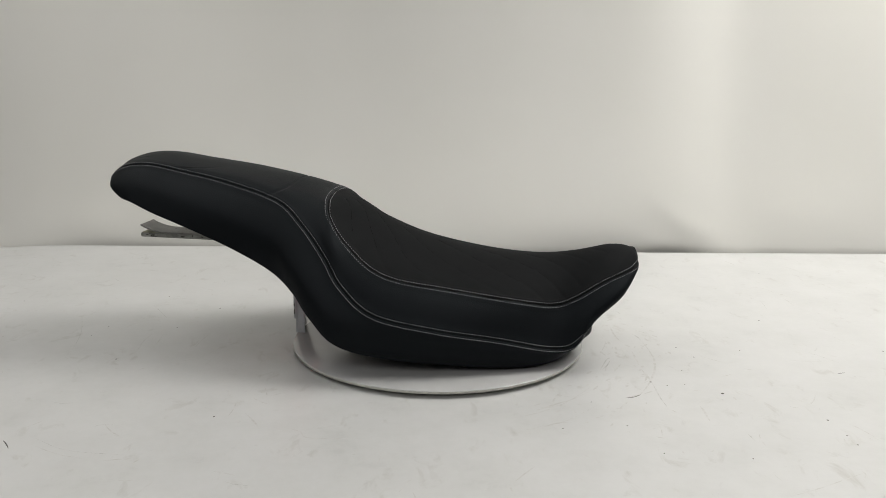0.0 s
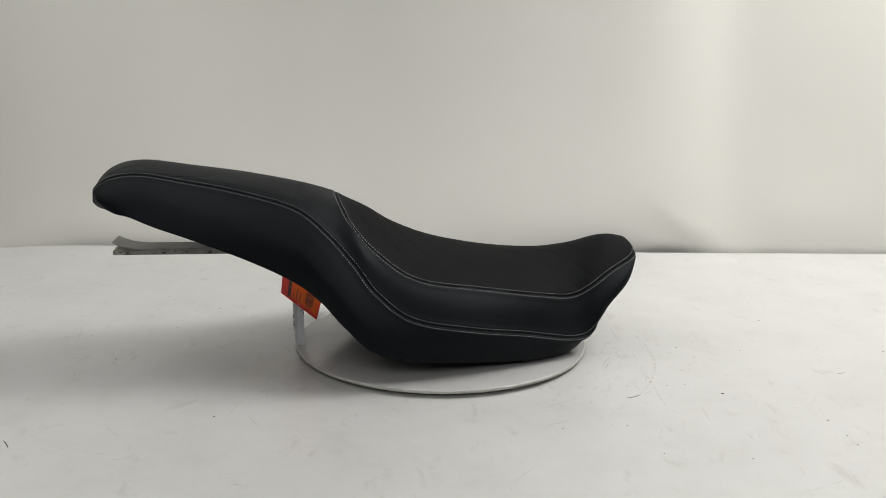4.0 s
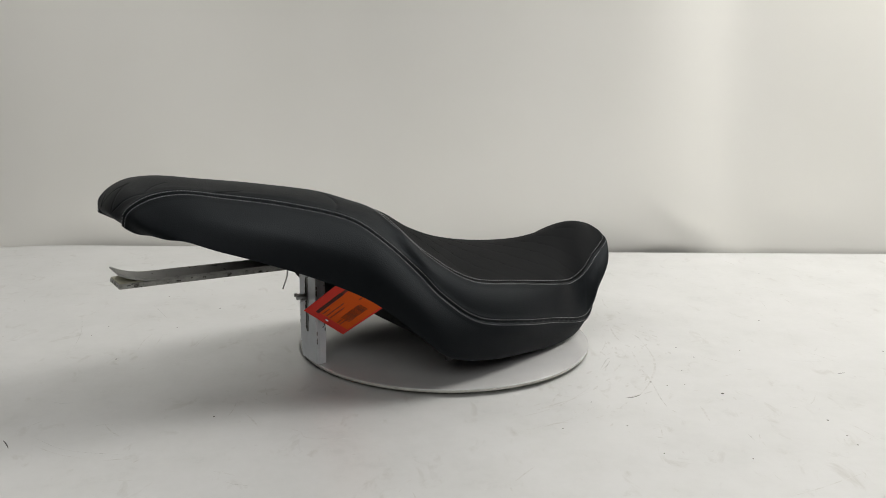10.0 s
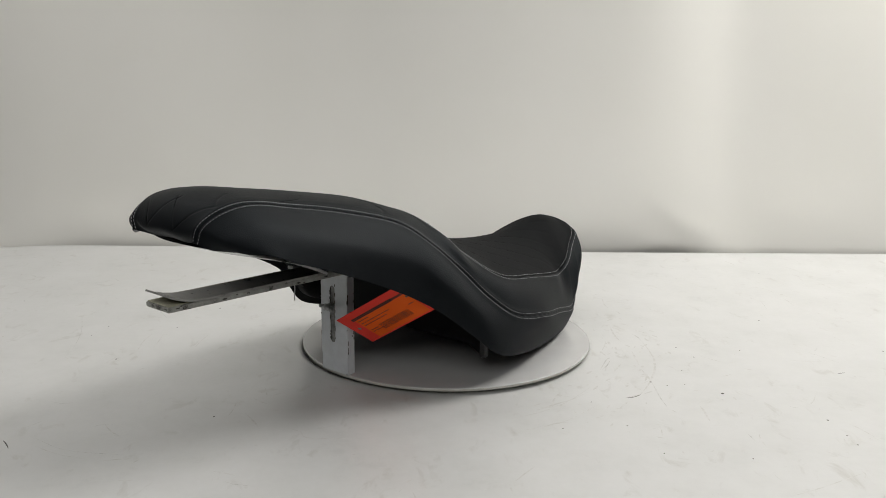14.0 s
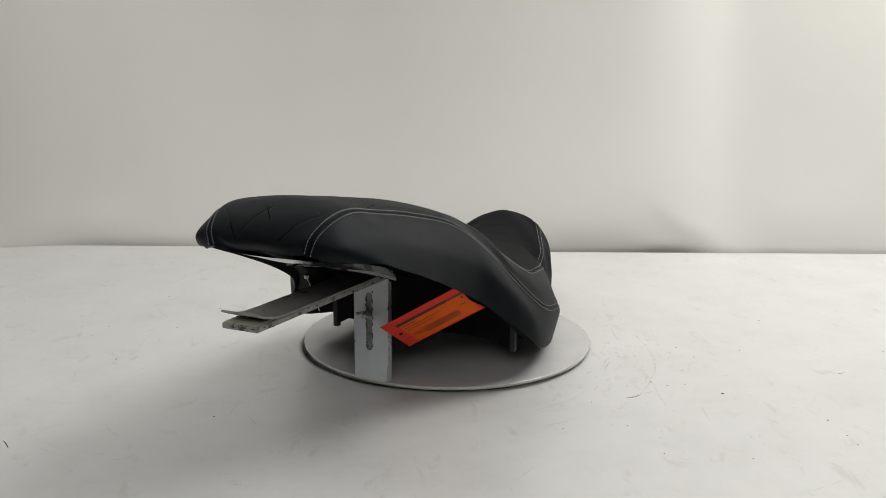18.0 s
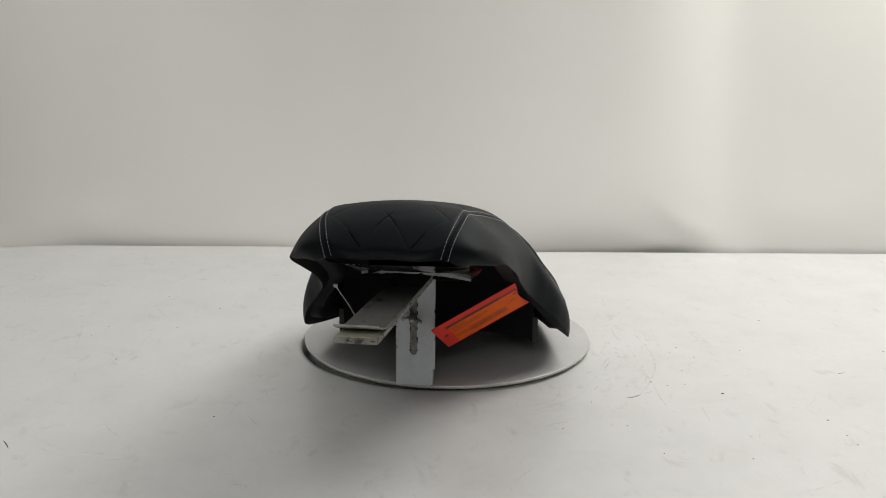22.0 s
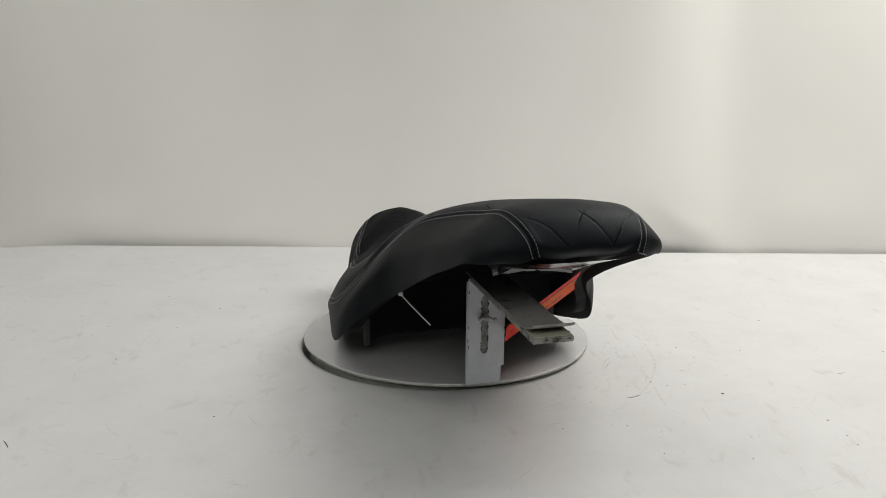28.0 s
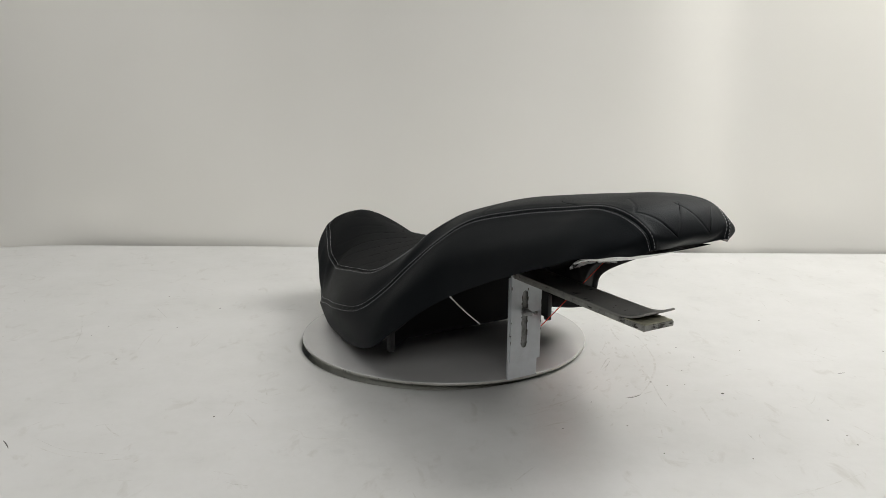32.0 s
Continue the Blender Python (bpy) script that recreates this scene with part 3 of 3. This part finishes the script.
skin_panel("rider_panel", insert, "matt black rider panel with slanting quilt lines", INSERT)
skin_panel("gusset", gusset)
skin_panel("side_panel", side_l, "grained black vinyl side skirt")
skin_panel("side_panel", side_r, "grained black vinyl side skirt")
skin_panel("hem", fold & (rs > 0), "black hem turned in under the skirt", MATT)
skin_panel("hem", fold & (rs < 0), "black hem turned in under the skirt", MATT)


flat_skin, flat_n = skin2.reshape(-1, 3), nrm.reshape(-1, 3)
skin_tree = KDTree(len(flat_skin))
for k, q in enumerate(flat_skin):
    skin_tree.insert(q, k)
skin_tree.balance()


def stitch_row(path, off, name="stitching", pitch=0.0037, length=0.0022, wide=0.00029, mat=THREAD, label="pale grey stitching"):
    """Short threads along a seam, set off to one side of it."""
    rise = 0.0005 if mat is THREAD else 0.0
    seg = np.linalg.norm(np.diff(path, axis=0), axis=1)
    dist = np.concatenate([[0], np.cumsum(seg)])
    verts, faces = [], []
    for k in range(int(dist[-1] / pitch) - 1):
        ends = []
        steps_n = max(2, int(length / 0.0025) + 1)
        for d in [k * pitch + 0.001 + length * j / steps_n for j in range(steps_n + 1)]:
            q = np.array([np.interp(d, dist, path[:, c]) for c in range(3)])
            t = np.array([np.interp(d + 0.002, dist, path[:, c]) - np.interp(d - 0.002, dist, path[:, c]) for c in range(3)])
            t /= np.linalg.norm(t) + 1e-9
            n = flat_n[skin_tree.find(q)[1]]
            b = np.cross(n, t)
            q = q + b * off
            j = skin_tree.find(q)[1]
            n = flat_n[j]
            q = q - n * np.dot(q - flat_skin[j], n)
            ends.append((q, n, b))
        base = len(verts)
        for e, (q, n, b) in enumerate(ends):
            h = 0.0001 if e in (0, len(ends) - 1) else rise
            verts += [tuple(q + b * wide + n * 0.0001), tuple(q + n * (h + 0.0003)), tuple(q - b * wide + n * 0.0001)]
        for e in range(0, 3 * (len(ends) - 1), 3):
            faces += [(base + e, base + e + 1, base + e + 4, base + e + 3), (base + e + 1, base + e + 2, base + e + 5, base + e + 4)]
    return part(name, (verts, [], faces), mat, seat, label)


for q in out_paths:
    stitch_row(q, 0.0033)
    stitch_row(q, -0.0033)
stitch_row(in_path, 0.0033)
stitch_row(in_path, -0.0033)
for q in quilt[:QUILTED]:
    stitch_row(q, 0.0, "quilt_stitch", 0.0300, 0.0210, 0.00022, QUILT, "dark quilting stitches")
for q in quilt[QUILTED:]:
    stitch_row(q, 0.0, "quilt_stitch", 0.0200, 0.0196, 0.00040, QUILT, "dark quilting stitches")

# moulded pan under the skin: a flat rim along the hem, hollow inside
und = spline(np.swapaxes(half, 0, 1)[:, 5], np.linspace(0, COLS - 1, 150))
CROSS_N = 40
fs = np.linspace(-1, 1, CROSS_N + 1)
pv = surface(np.zeros(CROSS_N + 1), 5 + 5 * fs).tolist()
for q in und:
    deep = float(np.interp(q[0], [-0.43, -0.40, -0.375, -0.15, 0.0, 0.2], [0, 0.0, 0.050, 0.060, 0.060, 0.02]))
    for f in fs:
        e = q[1] * (1 - abs(f))
        g = min(1.0, max(0.0, (e - 0.016) / 0.024))
        sag = min(1.0, max(0.0, (q[0] + 0.431) / 0.04)) * min(1.0, max(0.0, (-0.30 - q[0]) / 0.05))
        pv.append((q[0], q[1] * f, q[2] - 0.006 * sag * (1 - f * f) + deep * g * g * (3 - 2 * g)))
pv += surface(np.full(CROSS_N + 1, COLS - 1.0), 5 + 5 * fs).tolist()
pf = []
for i in range(len(und) + 1):
    for k in range(CROSS_N):
        a = i * (CROSS_N + 1) + k
        pf.append((a, a + CROSS_N + 1, a + CROSS_N + 2, a + 1))
lip, rim, hollow = [], [], []
for q in pf:
    row, k = divmod(q[0], CROSS_N + 1)
    e = und[min(max(row - 1, 0), len(und) - 1), 1] * (1 - abs(fs[k] + 1 / CROSS_N))
    (lip if row < 6 else rim if e < 0.012 else hollow).append(q)
part("pan_rim", (pv, [], rim), MATT, seat, "black plastic rim of the seat pan")
part("tail_lip", (pv, [], lip), PLASTIC, seat, "glossy black lip under the tail")


def glint_band(rows, name, label):
    """A ragged strip of painted reflection through two edge lines of equal length."""
    a, b = (spline(np.array(e, float), np.linspace(0, len(e) - 1, 40)) for e in rows)
    verts, faces = [], []
    for i in range(40):
        rag = 0.35 * noise.noise((i * 0.45, 7, len(rows[0]))), 0.45 * noise.noise((i * 0.5, 2, len(rows[0])))
        for k in range(7):
            f = k / 6
            f = f * (1 - rag[1] * 0.6) + (1 - f) * rag[0] * 0.25
            q = a[i] + (b[i] - a[i]) * f
            verts.append((q[0], q[1], q[2] + 0.0012 * noise.noise((q[0] * 90, q[1] * 60, 5))))
    for i in range(39):
        for k in range(6):
            p = i * 7 + k
            faces.append((p, p + 7, p + 8, p + 1))
    part(name, (verts, [], faces), GLINT, seat, label)


# front edge of the tail's underside; its bright reflection is a pale strip
GLINT_L, GLINT_R = Vector((-0.335, 0.050, 0.1755)), Vector((-0.292, -0.064, 0.1600))
low, high = [], []
for k in range(6):
    q = GLINT_L.lerp(GLINT_R, k / 5)
    rise = 0.0045 * math.sin(math.pi * k / 5)
    low.append((q.x, q.y, q.z - 0.001 + rise))
    high.append((q.x + 0.001, q.y, q.z + 0.001 + rise + 0.0042 * math.sin(math.pi * (k + 0.4) / 5.8)))
glint_band((high, low), "tail_edge_glint", "glossy front edge under the tail with its white reflection painted on")
back = spline(np.array([(-0.429, 0.060, 0.2095), (-0.437, 0.030, 0.2102), (-0.440, 0.0, 0.2108), (-0.439, -0.030, 0.2110), (-0.433, -0.060, 0.2100)]), np.linspace(0, 4, 25))
front = spline(np.array(high), np.linspace(0, 5, 25))
sv, sf = [], []
for i in range(25):
    for k in range(13):
        f = k / 12
        q = back[i] + (front[i] - back[i]) * f
        c = abs(i - 12) / 12
        sv.append((q[0], q[1] * (1 + 0.30 * c * c * math.sin(math.pi * f)), q[2] - 0.005 * math.sin(math.pi * f) * (1 - c * c) + 0.007 * c ** 3 * math.sin(math.pi * f) + 0.0009 * noise.noise((q[0] * 40, q[1] * 25, 3)) * math.sin(math.pi * f)))
for i in range(24):
    for k in range(12):
        p = i * 13 + k
        sf.append((p, p + 13, p + 14, p + 1))
part("under_sheet", (sv, [], sf), SHEEN, seat, "glossy black plastic sheet under the tail")
rib = [(q[0] + 0.0025, q[1] * 0.86, q[2]) for q in low] + [(q[0] + 0.0025, q[1] * 0.80, 0.225) for q in low]
rib += [(x + 0.004, y, z) for x, y, z in rib]
part("cross_rib", (rib, [], [(k, k + 1, k + 7, k + 6) for k in range(5)] + [(k + 12, k + 18, k + 19, k + 13) for k in range(5)] + [(k, k + 12, k + 13, k + 1) for k in range(5)] + [(0, 6, 18, 12), (5, 17, 23, 11)]), MATT, seat, smooth=False)

part("seat_pan", (pv, [], hollow), MATT, seat, "hollow black plastic seat pan")
wall = [(-0.131, 0.025), (-0.112, 0.036), (0.112, 0.036), (0.131, 0.025), (0.131, 0.125), (-0.131, 0.125)]
part("bulkhead", ([(x, y, z) for x in (-0.088, -0.080) for y, z in wall], [], [tuple(range(6)), tuple(range(11, 5, -1))] + [(k, (k + 1) % 6, (k + 1) % 6 + 6, k + 6) for k in range(6)]), MATT, seat, "black plastic wall inside the pan", smooth=False)
part("pan_floor", box_bm(-0.083, 0.170, -0.090, 0.090, 0.040, 0.048, 0.002), MATT, seat)
for sy in (1, -1):
    part("tab", box_bm(-0.0885, -0.0790, min(0.1300 * sy, 0.1375 * sy), max(0.1300 * sy, 0.1375 * sy), 0.0212, 0.060, 0.0012), RUBBER, seat, "grey plastic tab of the pan")
    part("bumper", lathe([(0, 0.0), (0.007, 0.0), (0.0075, 0.003), (0.006, 0.045), (0, 0.045)], 16, 0.10, 0.080 * sy), RUBBER, seat, "grey rubber bumper")

# ---- marks on the table ----

def table_z(x, y):
    return TOP + 0.003 * math.exp(-((x - 0.25) ** 2 + (y + 0.05) ** 2) / 0.006)


def scuff(points, width, mat):
    """A thin tapering mark lying on the board."""
    q = spline(np.array(points, float), np.linspace(0, len(points) - 1, 6 * len(points)))
    d = np.gradient(q, axis=0)
    d /= np.linalg.norm(d, axis=1, keepdims=True) + 1e-9
    verts, faces = [], []
    for k, (x, y) in enumerate(q):
        w = width * (0.25 + 0.75 * math.sin(math.pi * (k + 0.5) / len(q))) * (0.7 + 0.5 * abs(noise.noise((x * 300, y * 300, 1))))
        for sg in (1, -1):
            a, b = x - d[k, 1] * w * sg, y + d[k, 0] * w * sg
            verts.append((a, b, table_z(a, b) + 0.00016))
    for k in range(len(q) - 1):
        faces.append((2 * k, 2 * k + 1, 2 * k + 3, 2 * k + 2))
    part("scuff", (verts, [], faces), mat, table)


DARK_SCUFFS = [[(0.539, -0.129), (0.55, -0.125)], [(0.234, -0.219), (0.246, -0.215), (0.256, -0.207)], [(-0.467, -0.349), (-0.46, -0.357), (-0.452, -0.368)],
    [(0.35, -0.321), (0.351, -0.329), (0.352, -0.339)]]
SCRATCHES = [[(-0.607, 0.348), (-0.595, 0.331), (-0.579, 0.311)], [(-0.475, 0.17), (-0.453, 0.135), (-0.43, 0.098)],
    [(-0.57, 0.11), (-0.536, 0.024), (-0.515, -0.058)],
    [(-0.435, -0.343), (-0.399, -0.367), (-0.368, -0.376), (-0.31, -0.383)], [(-0.384, -0.315), (-0.38, -0.308), (-0.364, -0.307)],
    [(-0.463, -0.242), (-0.446, -0.248), (-0.435, -0.245)], [(-0.206, -0.437), (-0.197, -0.442), (-0.18, -0.445)],
    [(0.564, 0.213), (0.563, 0.199), (0.558, 0.175)]]
MORE_SCRATCHES = [[(0.611, 0.247), (0.614, 0.225), (0.613, 0.197)], [(0.535, -0.044), (0.547, -0.063), (0.56, -0.088)],
    [(0.428, -0.238), (0.431, -0.243), (0.437, -0.245)]]
FAINT_SCRATCHES = [[(-0.773, 0.293), (-0.735, 0.267), (-0.698, 0.242)], [(-0.421, -0.07), (-0.428, -0.021), (-0.427, 0.018)],
    [(-0.404, -0.05), (-0.406, -0.021), (-0.409, 0.01)], [(-0.346, -0.044), (-0.345, -0.014), (-0.342, 0.017)],
    [(-0.433, -0.358), (-0.396, -0.38), (-0.365, -0.39)], [(-0.173, -0.31), (-0.152, -0.321), (-0.137, -0.338), (-0.075, -0.337)],
    [(0.566, 0.318), (0.598, 0.311), (0.613, 0.277)], [(0.27, 0.057), (0.27, 0.032), (0.27, 0.003)]]
MORE_FAINT = [[(0.476, -0.205), (0.463, -0.227), (0.45, -0.239)], [(0.338, -0.461), (0.375, -0.444), (0.437, -0.41)],
    [(0.436, -0.406), (0.436, -0.414), (0.431, -0.422)], [(0.256, -0.3), (0.255, -0.312), (0.252, -0.327)],
    [(0.291, -0.36), (0.296, -0.364), (0.302, -0.355)], [(0.237, -0.276), (0.243, -0.278), (0.25, -0.276)],
    [(0.088, -0.282), (0.126, -0.262), (0.161, -0.231), (0.197, -0.184)], [(0.101, -0.314), (0.149, -0.289), (0.2, -0.237)]]
SPECKS = [(-0.699, 0.188, 1.0), (-0.757, 0.351, 1.0), (-0.505, 0.052, 1.0), (-0.514, 0.008, 1.0), (-0.44, -0.093, 1.6), (-0.399, 0.049, 1.0),
    (-0.359, 0.154, 2.0), (-0.465, 0.223, 1.0), (0.36, -0.202, 2.0), (0.457, -0.281, 1.5), (0.46, -0.323, 1.2), (0.461, -0.346, 1.2), (0.219, -0.3, 1.0),
    (0.243, -0.37, 1.0), (0.334, -0.381, 1.0), (0.279, -0.165, 1.4), (0.297, -0.177, 1.0), (0.321, -0.172, 1.0), (0.331, -0.123, 1.0), (0.637, 0.423, 1.3),
    (0.349, -0.029, 1.2), (0.363, -0.069, 1.2), (0.647, -0.037, 1.4), (-0.257, -0.283, 1.4), (0.144, -0.309, 1.0), (0.19, -0.232, 1.0), (0.52, 0.107, 1.6),
    (0.438, -0.039, 1.0)]
SWIRL = [[(0.312, 0.05), (0.319, 0.039)], [(0.298, 0.033), (0.303, 0.017), (0.305, -0.009)], [(0.255, -0.207), (0.245, -0.213), (0.233, -0.219)], [(0.242, -0.081), (0.236, -0.088), (0.221, -0.123)],
    [(0.24, -0.092), (0.232, -0.11), (0.224, -0.123)], [(0.299, 0.155), (0.304, 0.136)], [(0.28, -0.163), (0.279, -0.19), (0.278, -0.22), (0.279, -0.244)], [(0.356, -0.067), (0.358, -0.069)]]
FAINT_SWIRL = [[(0.305, -0.009), (0.305, -0.051), (0.303, -0.086), (0.295, -0.12), (0.282, -0.155), (0.27, -0.181), (0.256, -0.206)], [(0.236, -0.229), (0.228, -0.24), (0.222, -0.249)],
    [(0.272, 0.066), (0.27, 0.024), (0.272, -0.01)], [(0.264, 0.08), (0.273, 0.077)], [(0.269, 0.095), (0.28, 0.107), (0.286, 0.111)], [(0.277, -0.122), (0.279, -0.147), (0.28, -0.163)],
    [(0.29, 0.227), (0.287, 0.198), (0.289, 0.175)], [(0.279, -0.052), (0.277, -0.105)], [(0.322, -0.195), (0.336, -0.191)], [(0.24, -0.276), (0.25, -0.276)], [(0.199, -0.302), (0.204, -0.294)]]
WIDE_SWIRL = [[(0.237, -0.131), (0.252, -0.105)], [(0.281, -0.139), (0.272, -0.163)], [(0.117, -0.26), (0.131, -0.25), (0.147, -0.238), (0.166, -0.225), (0.191, -0.201)],
    [(0.121, -0.305), (0.139, -0.295), (0.152, -0.292)], [(0.37, -0.213), (0.37, -0.223)], [(0.32, -0.243), (0.32, -0.257), (0.318, -0.285)], [(0.361, -0.263), (0.365, -0.261)]]
for q in SWIRL:
    scuff(q, 0.0011, SCUFF)
for q in FAINT_SWIRL + WIDE_SWIRL:
    scuff(q, 0.0018, FAINT)
for q in DARK_SCUFFS:
    scuff(q, 0.0009, SPECK if q is not DARK_SCUFFS[3] else SCUFF)
for q in SCRATCHES + MORE_SCRATCHES:
    scuff(q, 0.0005, SCUFF)
for q in FAINT_SCRATCHES + MORE_FAINT:
    scuff(q, 0.0009, FAINT)
rng = random.Random(21)
fv, ff = [], []
for k in range(340):                                         # many short rubs all over the board
    x, y = rng.uniform(-0.85, 0.85), rng.uniform(-0.5, 0.55)
    if math.hypot(x, y) < 0.245:
        continue
    a, l, w = rng.uniform(0, 3.14), 0.004 + 0.045 * rng.random() ** 3, 0.0004 + 0.0009 * rng.random()
    bend = rng.uniform(-0.3, 0.3)
    for j in range(5):
        f = j / 4 - 0.5
        c = (x + l * f * math.cos(a) - l * bend * f * f * math.sin(a), y + l * f * math.sin(a) + l * bend * f * f * math.cos(a))
        ww = w * (1 - 3.2 * f * f)
        fv += [(c[0] - ww * math.sin(a), c[1] + ww * math.cos(a), table_z(*c) + 0.00012), (c[0] + ww * math.sin(a), c[1] - ww * math.cos(a), table_z(*c) + 0.00012)]
        if j:
            b = len(fv)
            ff.append((b - 4, b - 3, b - 1, b - 2))
for k in range(90):                                          # smudges swirling round the plate's right side
    r, a0 = rng.uniform(0.24, 0.34), rng.uniform(-1.1, 0.55)
    x, y = r * math.cos(a0), r * math.sin(a0)
    a, l, w = a0 + 1.57 + rng.uniform(-0.6, 0.6), 0.004 + 0.012 * rng.random(), 0.0008 + 0.0014 * rng.random()
    b = len(fv)
    for f, ww in ((-0.5, 0.2), (-0.2, 0.9), (0.2, 1.0), (0.5, 0.2)):
        c = (x + l * f * math.cos(a), y + l * f * math.sin(a))
        fv += [(c[0] - w * ww * math.sin(a), c[1] + w * ww * math.cos(a), table_z(*c) + 0.00010), (c[0] + w * ww * math.sin(a), c[1] - w * ww * math.cos(a), table_z(*c) + 0.00010)]
    ff += [(b + j, b + j + 1, b + j + 3, b + j + 2) for j in (0, 2, 4)]
tagged(part("rubbing", (fv, [], ff), FAINT, table), "faint short rub marks", kind="stuff")
for x, y, k in SPECKS:
    n = 7
    part("speck", ([(x + 0.0009 * k * (1 + 0.3 * math.sin(5 * a + x * 90)) * math.cos(a * 6.2832 / n), y + 0.0012 * k * math.sin(a * 6.2832 / n), table_z(x, y) + 0.00024) for a in range(n)], [], [tuple(range(n))]), SPECK, table)

# ---- tag ----
tag = root("hang_tag", "orange and red card tag with a barcode, hung under the seat", "tag")
P0, PX, PY = Vector((-0.1796, -0.0255, 0.0434)), Vector((0.0062, -0.0993, 0.0622)), Vector((-0.0478, 0.0160, 0.0364))
PN = PX.cross(PY).normalized()


def card_patch(u0, u1, v0, v1, lift, th, mat, name, parent, label=""):
    bm = bmesh.new()
    q = []
    for w in (lift, lift + th):
        for u, v in ((u0, v0), (u1, v0), (u1, v1), (u0, v1)):
            q.append(bm.verts.new(P0 + PX * u + PY * v + PN * w))
    for f in ((3, 2, 1, 0), (4, 5, 6, 7), (0, 1, 5, 4), (1, 2, 6, 5), (2, 3, 7, 6), (3, 0, 4, 7)):
        bm.faces.new([q[k] for k in f])
    return part(name, bm, mat, parent, label, smooth=False)


HOLE = (0.080, 0.50)


def punched_card(th):
    """The card with its punched hole through it and a torn far end."""
    bm = bmesh.new()
    lx, ly = PX.length, PY.length
    rim = [(0, 0), (1, 0), (0.975, 0.22), (0.955, 0.45), (0.962, 0.62), (0.985, 0.78), (1.0, 1), (0, 1)]
    ring = [(HOLE[0] + 0.0027 / lx * math.cos(k * 0.3927), HOLE[1] + 0.0027 / ly * math.sin(k * 0.3927)) for k in range(16)]
    edges = []
    for loop_uv in (rim, ring):
        vs = [bm.verts.new(P0 + PX * u + PY * v) for u, v in loop_uv]
        edges += [bm.edges.new((vs[k], vs[(k + 1) % len(vs)])) for k in range(len(vs))]
    bmesh.ops.triangle_fill(bm, edges=edges, use_beauty=True, use_dissolve=False)
    bmesh.ops.recalc_face_normals(bm, faces=bm.faces[:])
    top = bmesh.ops.extrude_face_region(bm, geom=bm.faces[:])
    bmesh.ops.translate(bm, vec=PN * th, verts=[q for q in top["geom"] if isinstance(q, bmesh.types.BMVert)])
    bmesh.ops.recalc_face_normals(bm, faces=bm.faces[:])
    return bm


part("card", punched_card(0.0006), TAGRED, tag, "red card back and border", smooth=False)
SIGN = -1 if PN.x > 0 else 1                              # the printed face looks to the tail


def printed(u0, u1, v0, v1, level, mat, name, label=""):
    lo = 0.0006 + 0.00015 * level if SIGN > 0 else -0.00015 * (level + 1)
    return card_patch(u0, u1, v0, v1, lo, 0.00015, mat, name, tag, label)


printed(0.15, 0.952, 0.04, 0.74, 0, TAG, "print_field", "orange printed field")
printed(0.13, 0.76, 0.745, 0.82, 1, INK, "title_bar", "dark heading bar")
printed(0.76, 0.97, 0.755, 0.81, 1, BROWN, "title_bar")
u = 0.15
rng = random.Random(8)
while u < 0.73:                                              # pale word gaps in the heading
    w = 0.014 + 0.03 * rng.random()
    printed(u, u + w, 0.768, 0.798, 2, BROWN, "heading_word")
    u += w + 0.008
for u0, u1, v in ((0.17, 0.33, 0.665), (0.17, 0.61, 0.575), (0.17, 0.53, 0.49), (0.17, 0.29, 0.30), (0.17, 0.36, 0.235), (0.84, 0.92, 0.44)):
    u = u0
    while u < u1:                                            # each line of small print in word-long bars
        w = min(0.02 + 0.05 * rng.random(), u1 - u)
        printed(u, u + w, v, v + 0.024, 1, PRINT, "text_bar")
        u += w + 0.012
u = 0.32
rng = random.Random(4)
bv, bf = [], []
while u < 0.78:
    w = rng.choice((0.006, 0.006, 0.012))
    lo = (0.0009 if SIGN > 0 else -0.0003)
    q = [P0 + PX * a + PY * b + PN * lo for a, b in ((u, 0.17), (u + w, 0.17), (u + w, 0.37), (u, 0.37))]
    bf.append(tuple(range(len(bv), len(bv) + 4)))
    bv += [tuple(c) for c in q]
    u += w + rng.choice((0.006, 0.008, 0.012))
part("barcode", (bv, [], bf), INK, tag, "black barcode", smooth=False)
c = P0 + PX * 0.925 + PY * 0.66 + PN * (0.0010 if SIGN > 0 else -0.0004)
ux, uy = PX.normalized(), PY.normalized()
part("punched_hole", ([tuple(c + 0.0018 * (math.cos(k * 0.5236) * ux + math.sin(k * 0.5236) * uy)) for k in range(12)], [], [tuple(range(12))]), SPECK, tag, smooth=False)

tie = root("cable_tie", "thin white cable tie hanging under the seat", "cable tie")
part("strap", tube([(-0.1930, 0.1178, 0.1225), (-0.1945, 0.1145, 0.1190), (-0.1980, 0.1055, 0.1085), (-0.2030, 0.0965, 0.0985), (-0.2150, 0.0842, 0.0853)], 0.0008), NYLON, tie)
part("head", box_bm(-0.1960, -0.1912, 0.1135, 0.1185, 0.1190, 0.1235, 0.0006), NYLON, tie)


def motions():
    rows = [(2.0 * k, turn(2.0 * k)) for k in range(17)]
    for thing in (turntable, bracket, tag, tie):
        walk(thing, rows)
    walk(seat, [(t, m @ pose(0, 0.003, 0, 0, 0, 0.50)) for t, m in rows])


motions()
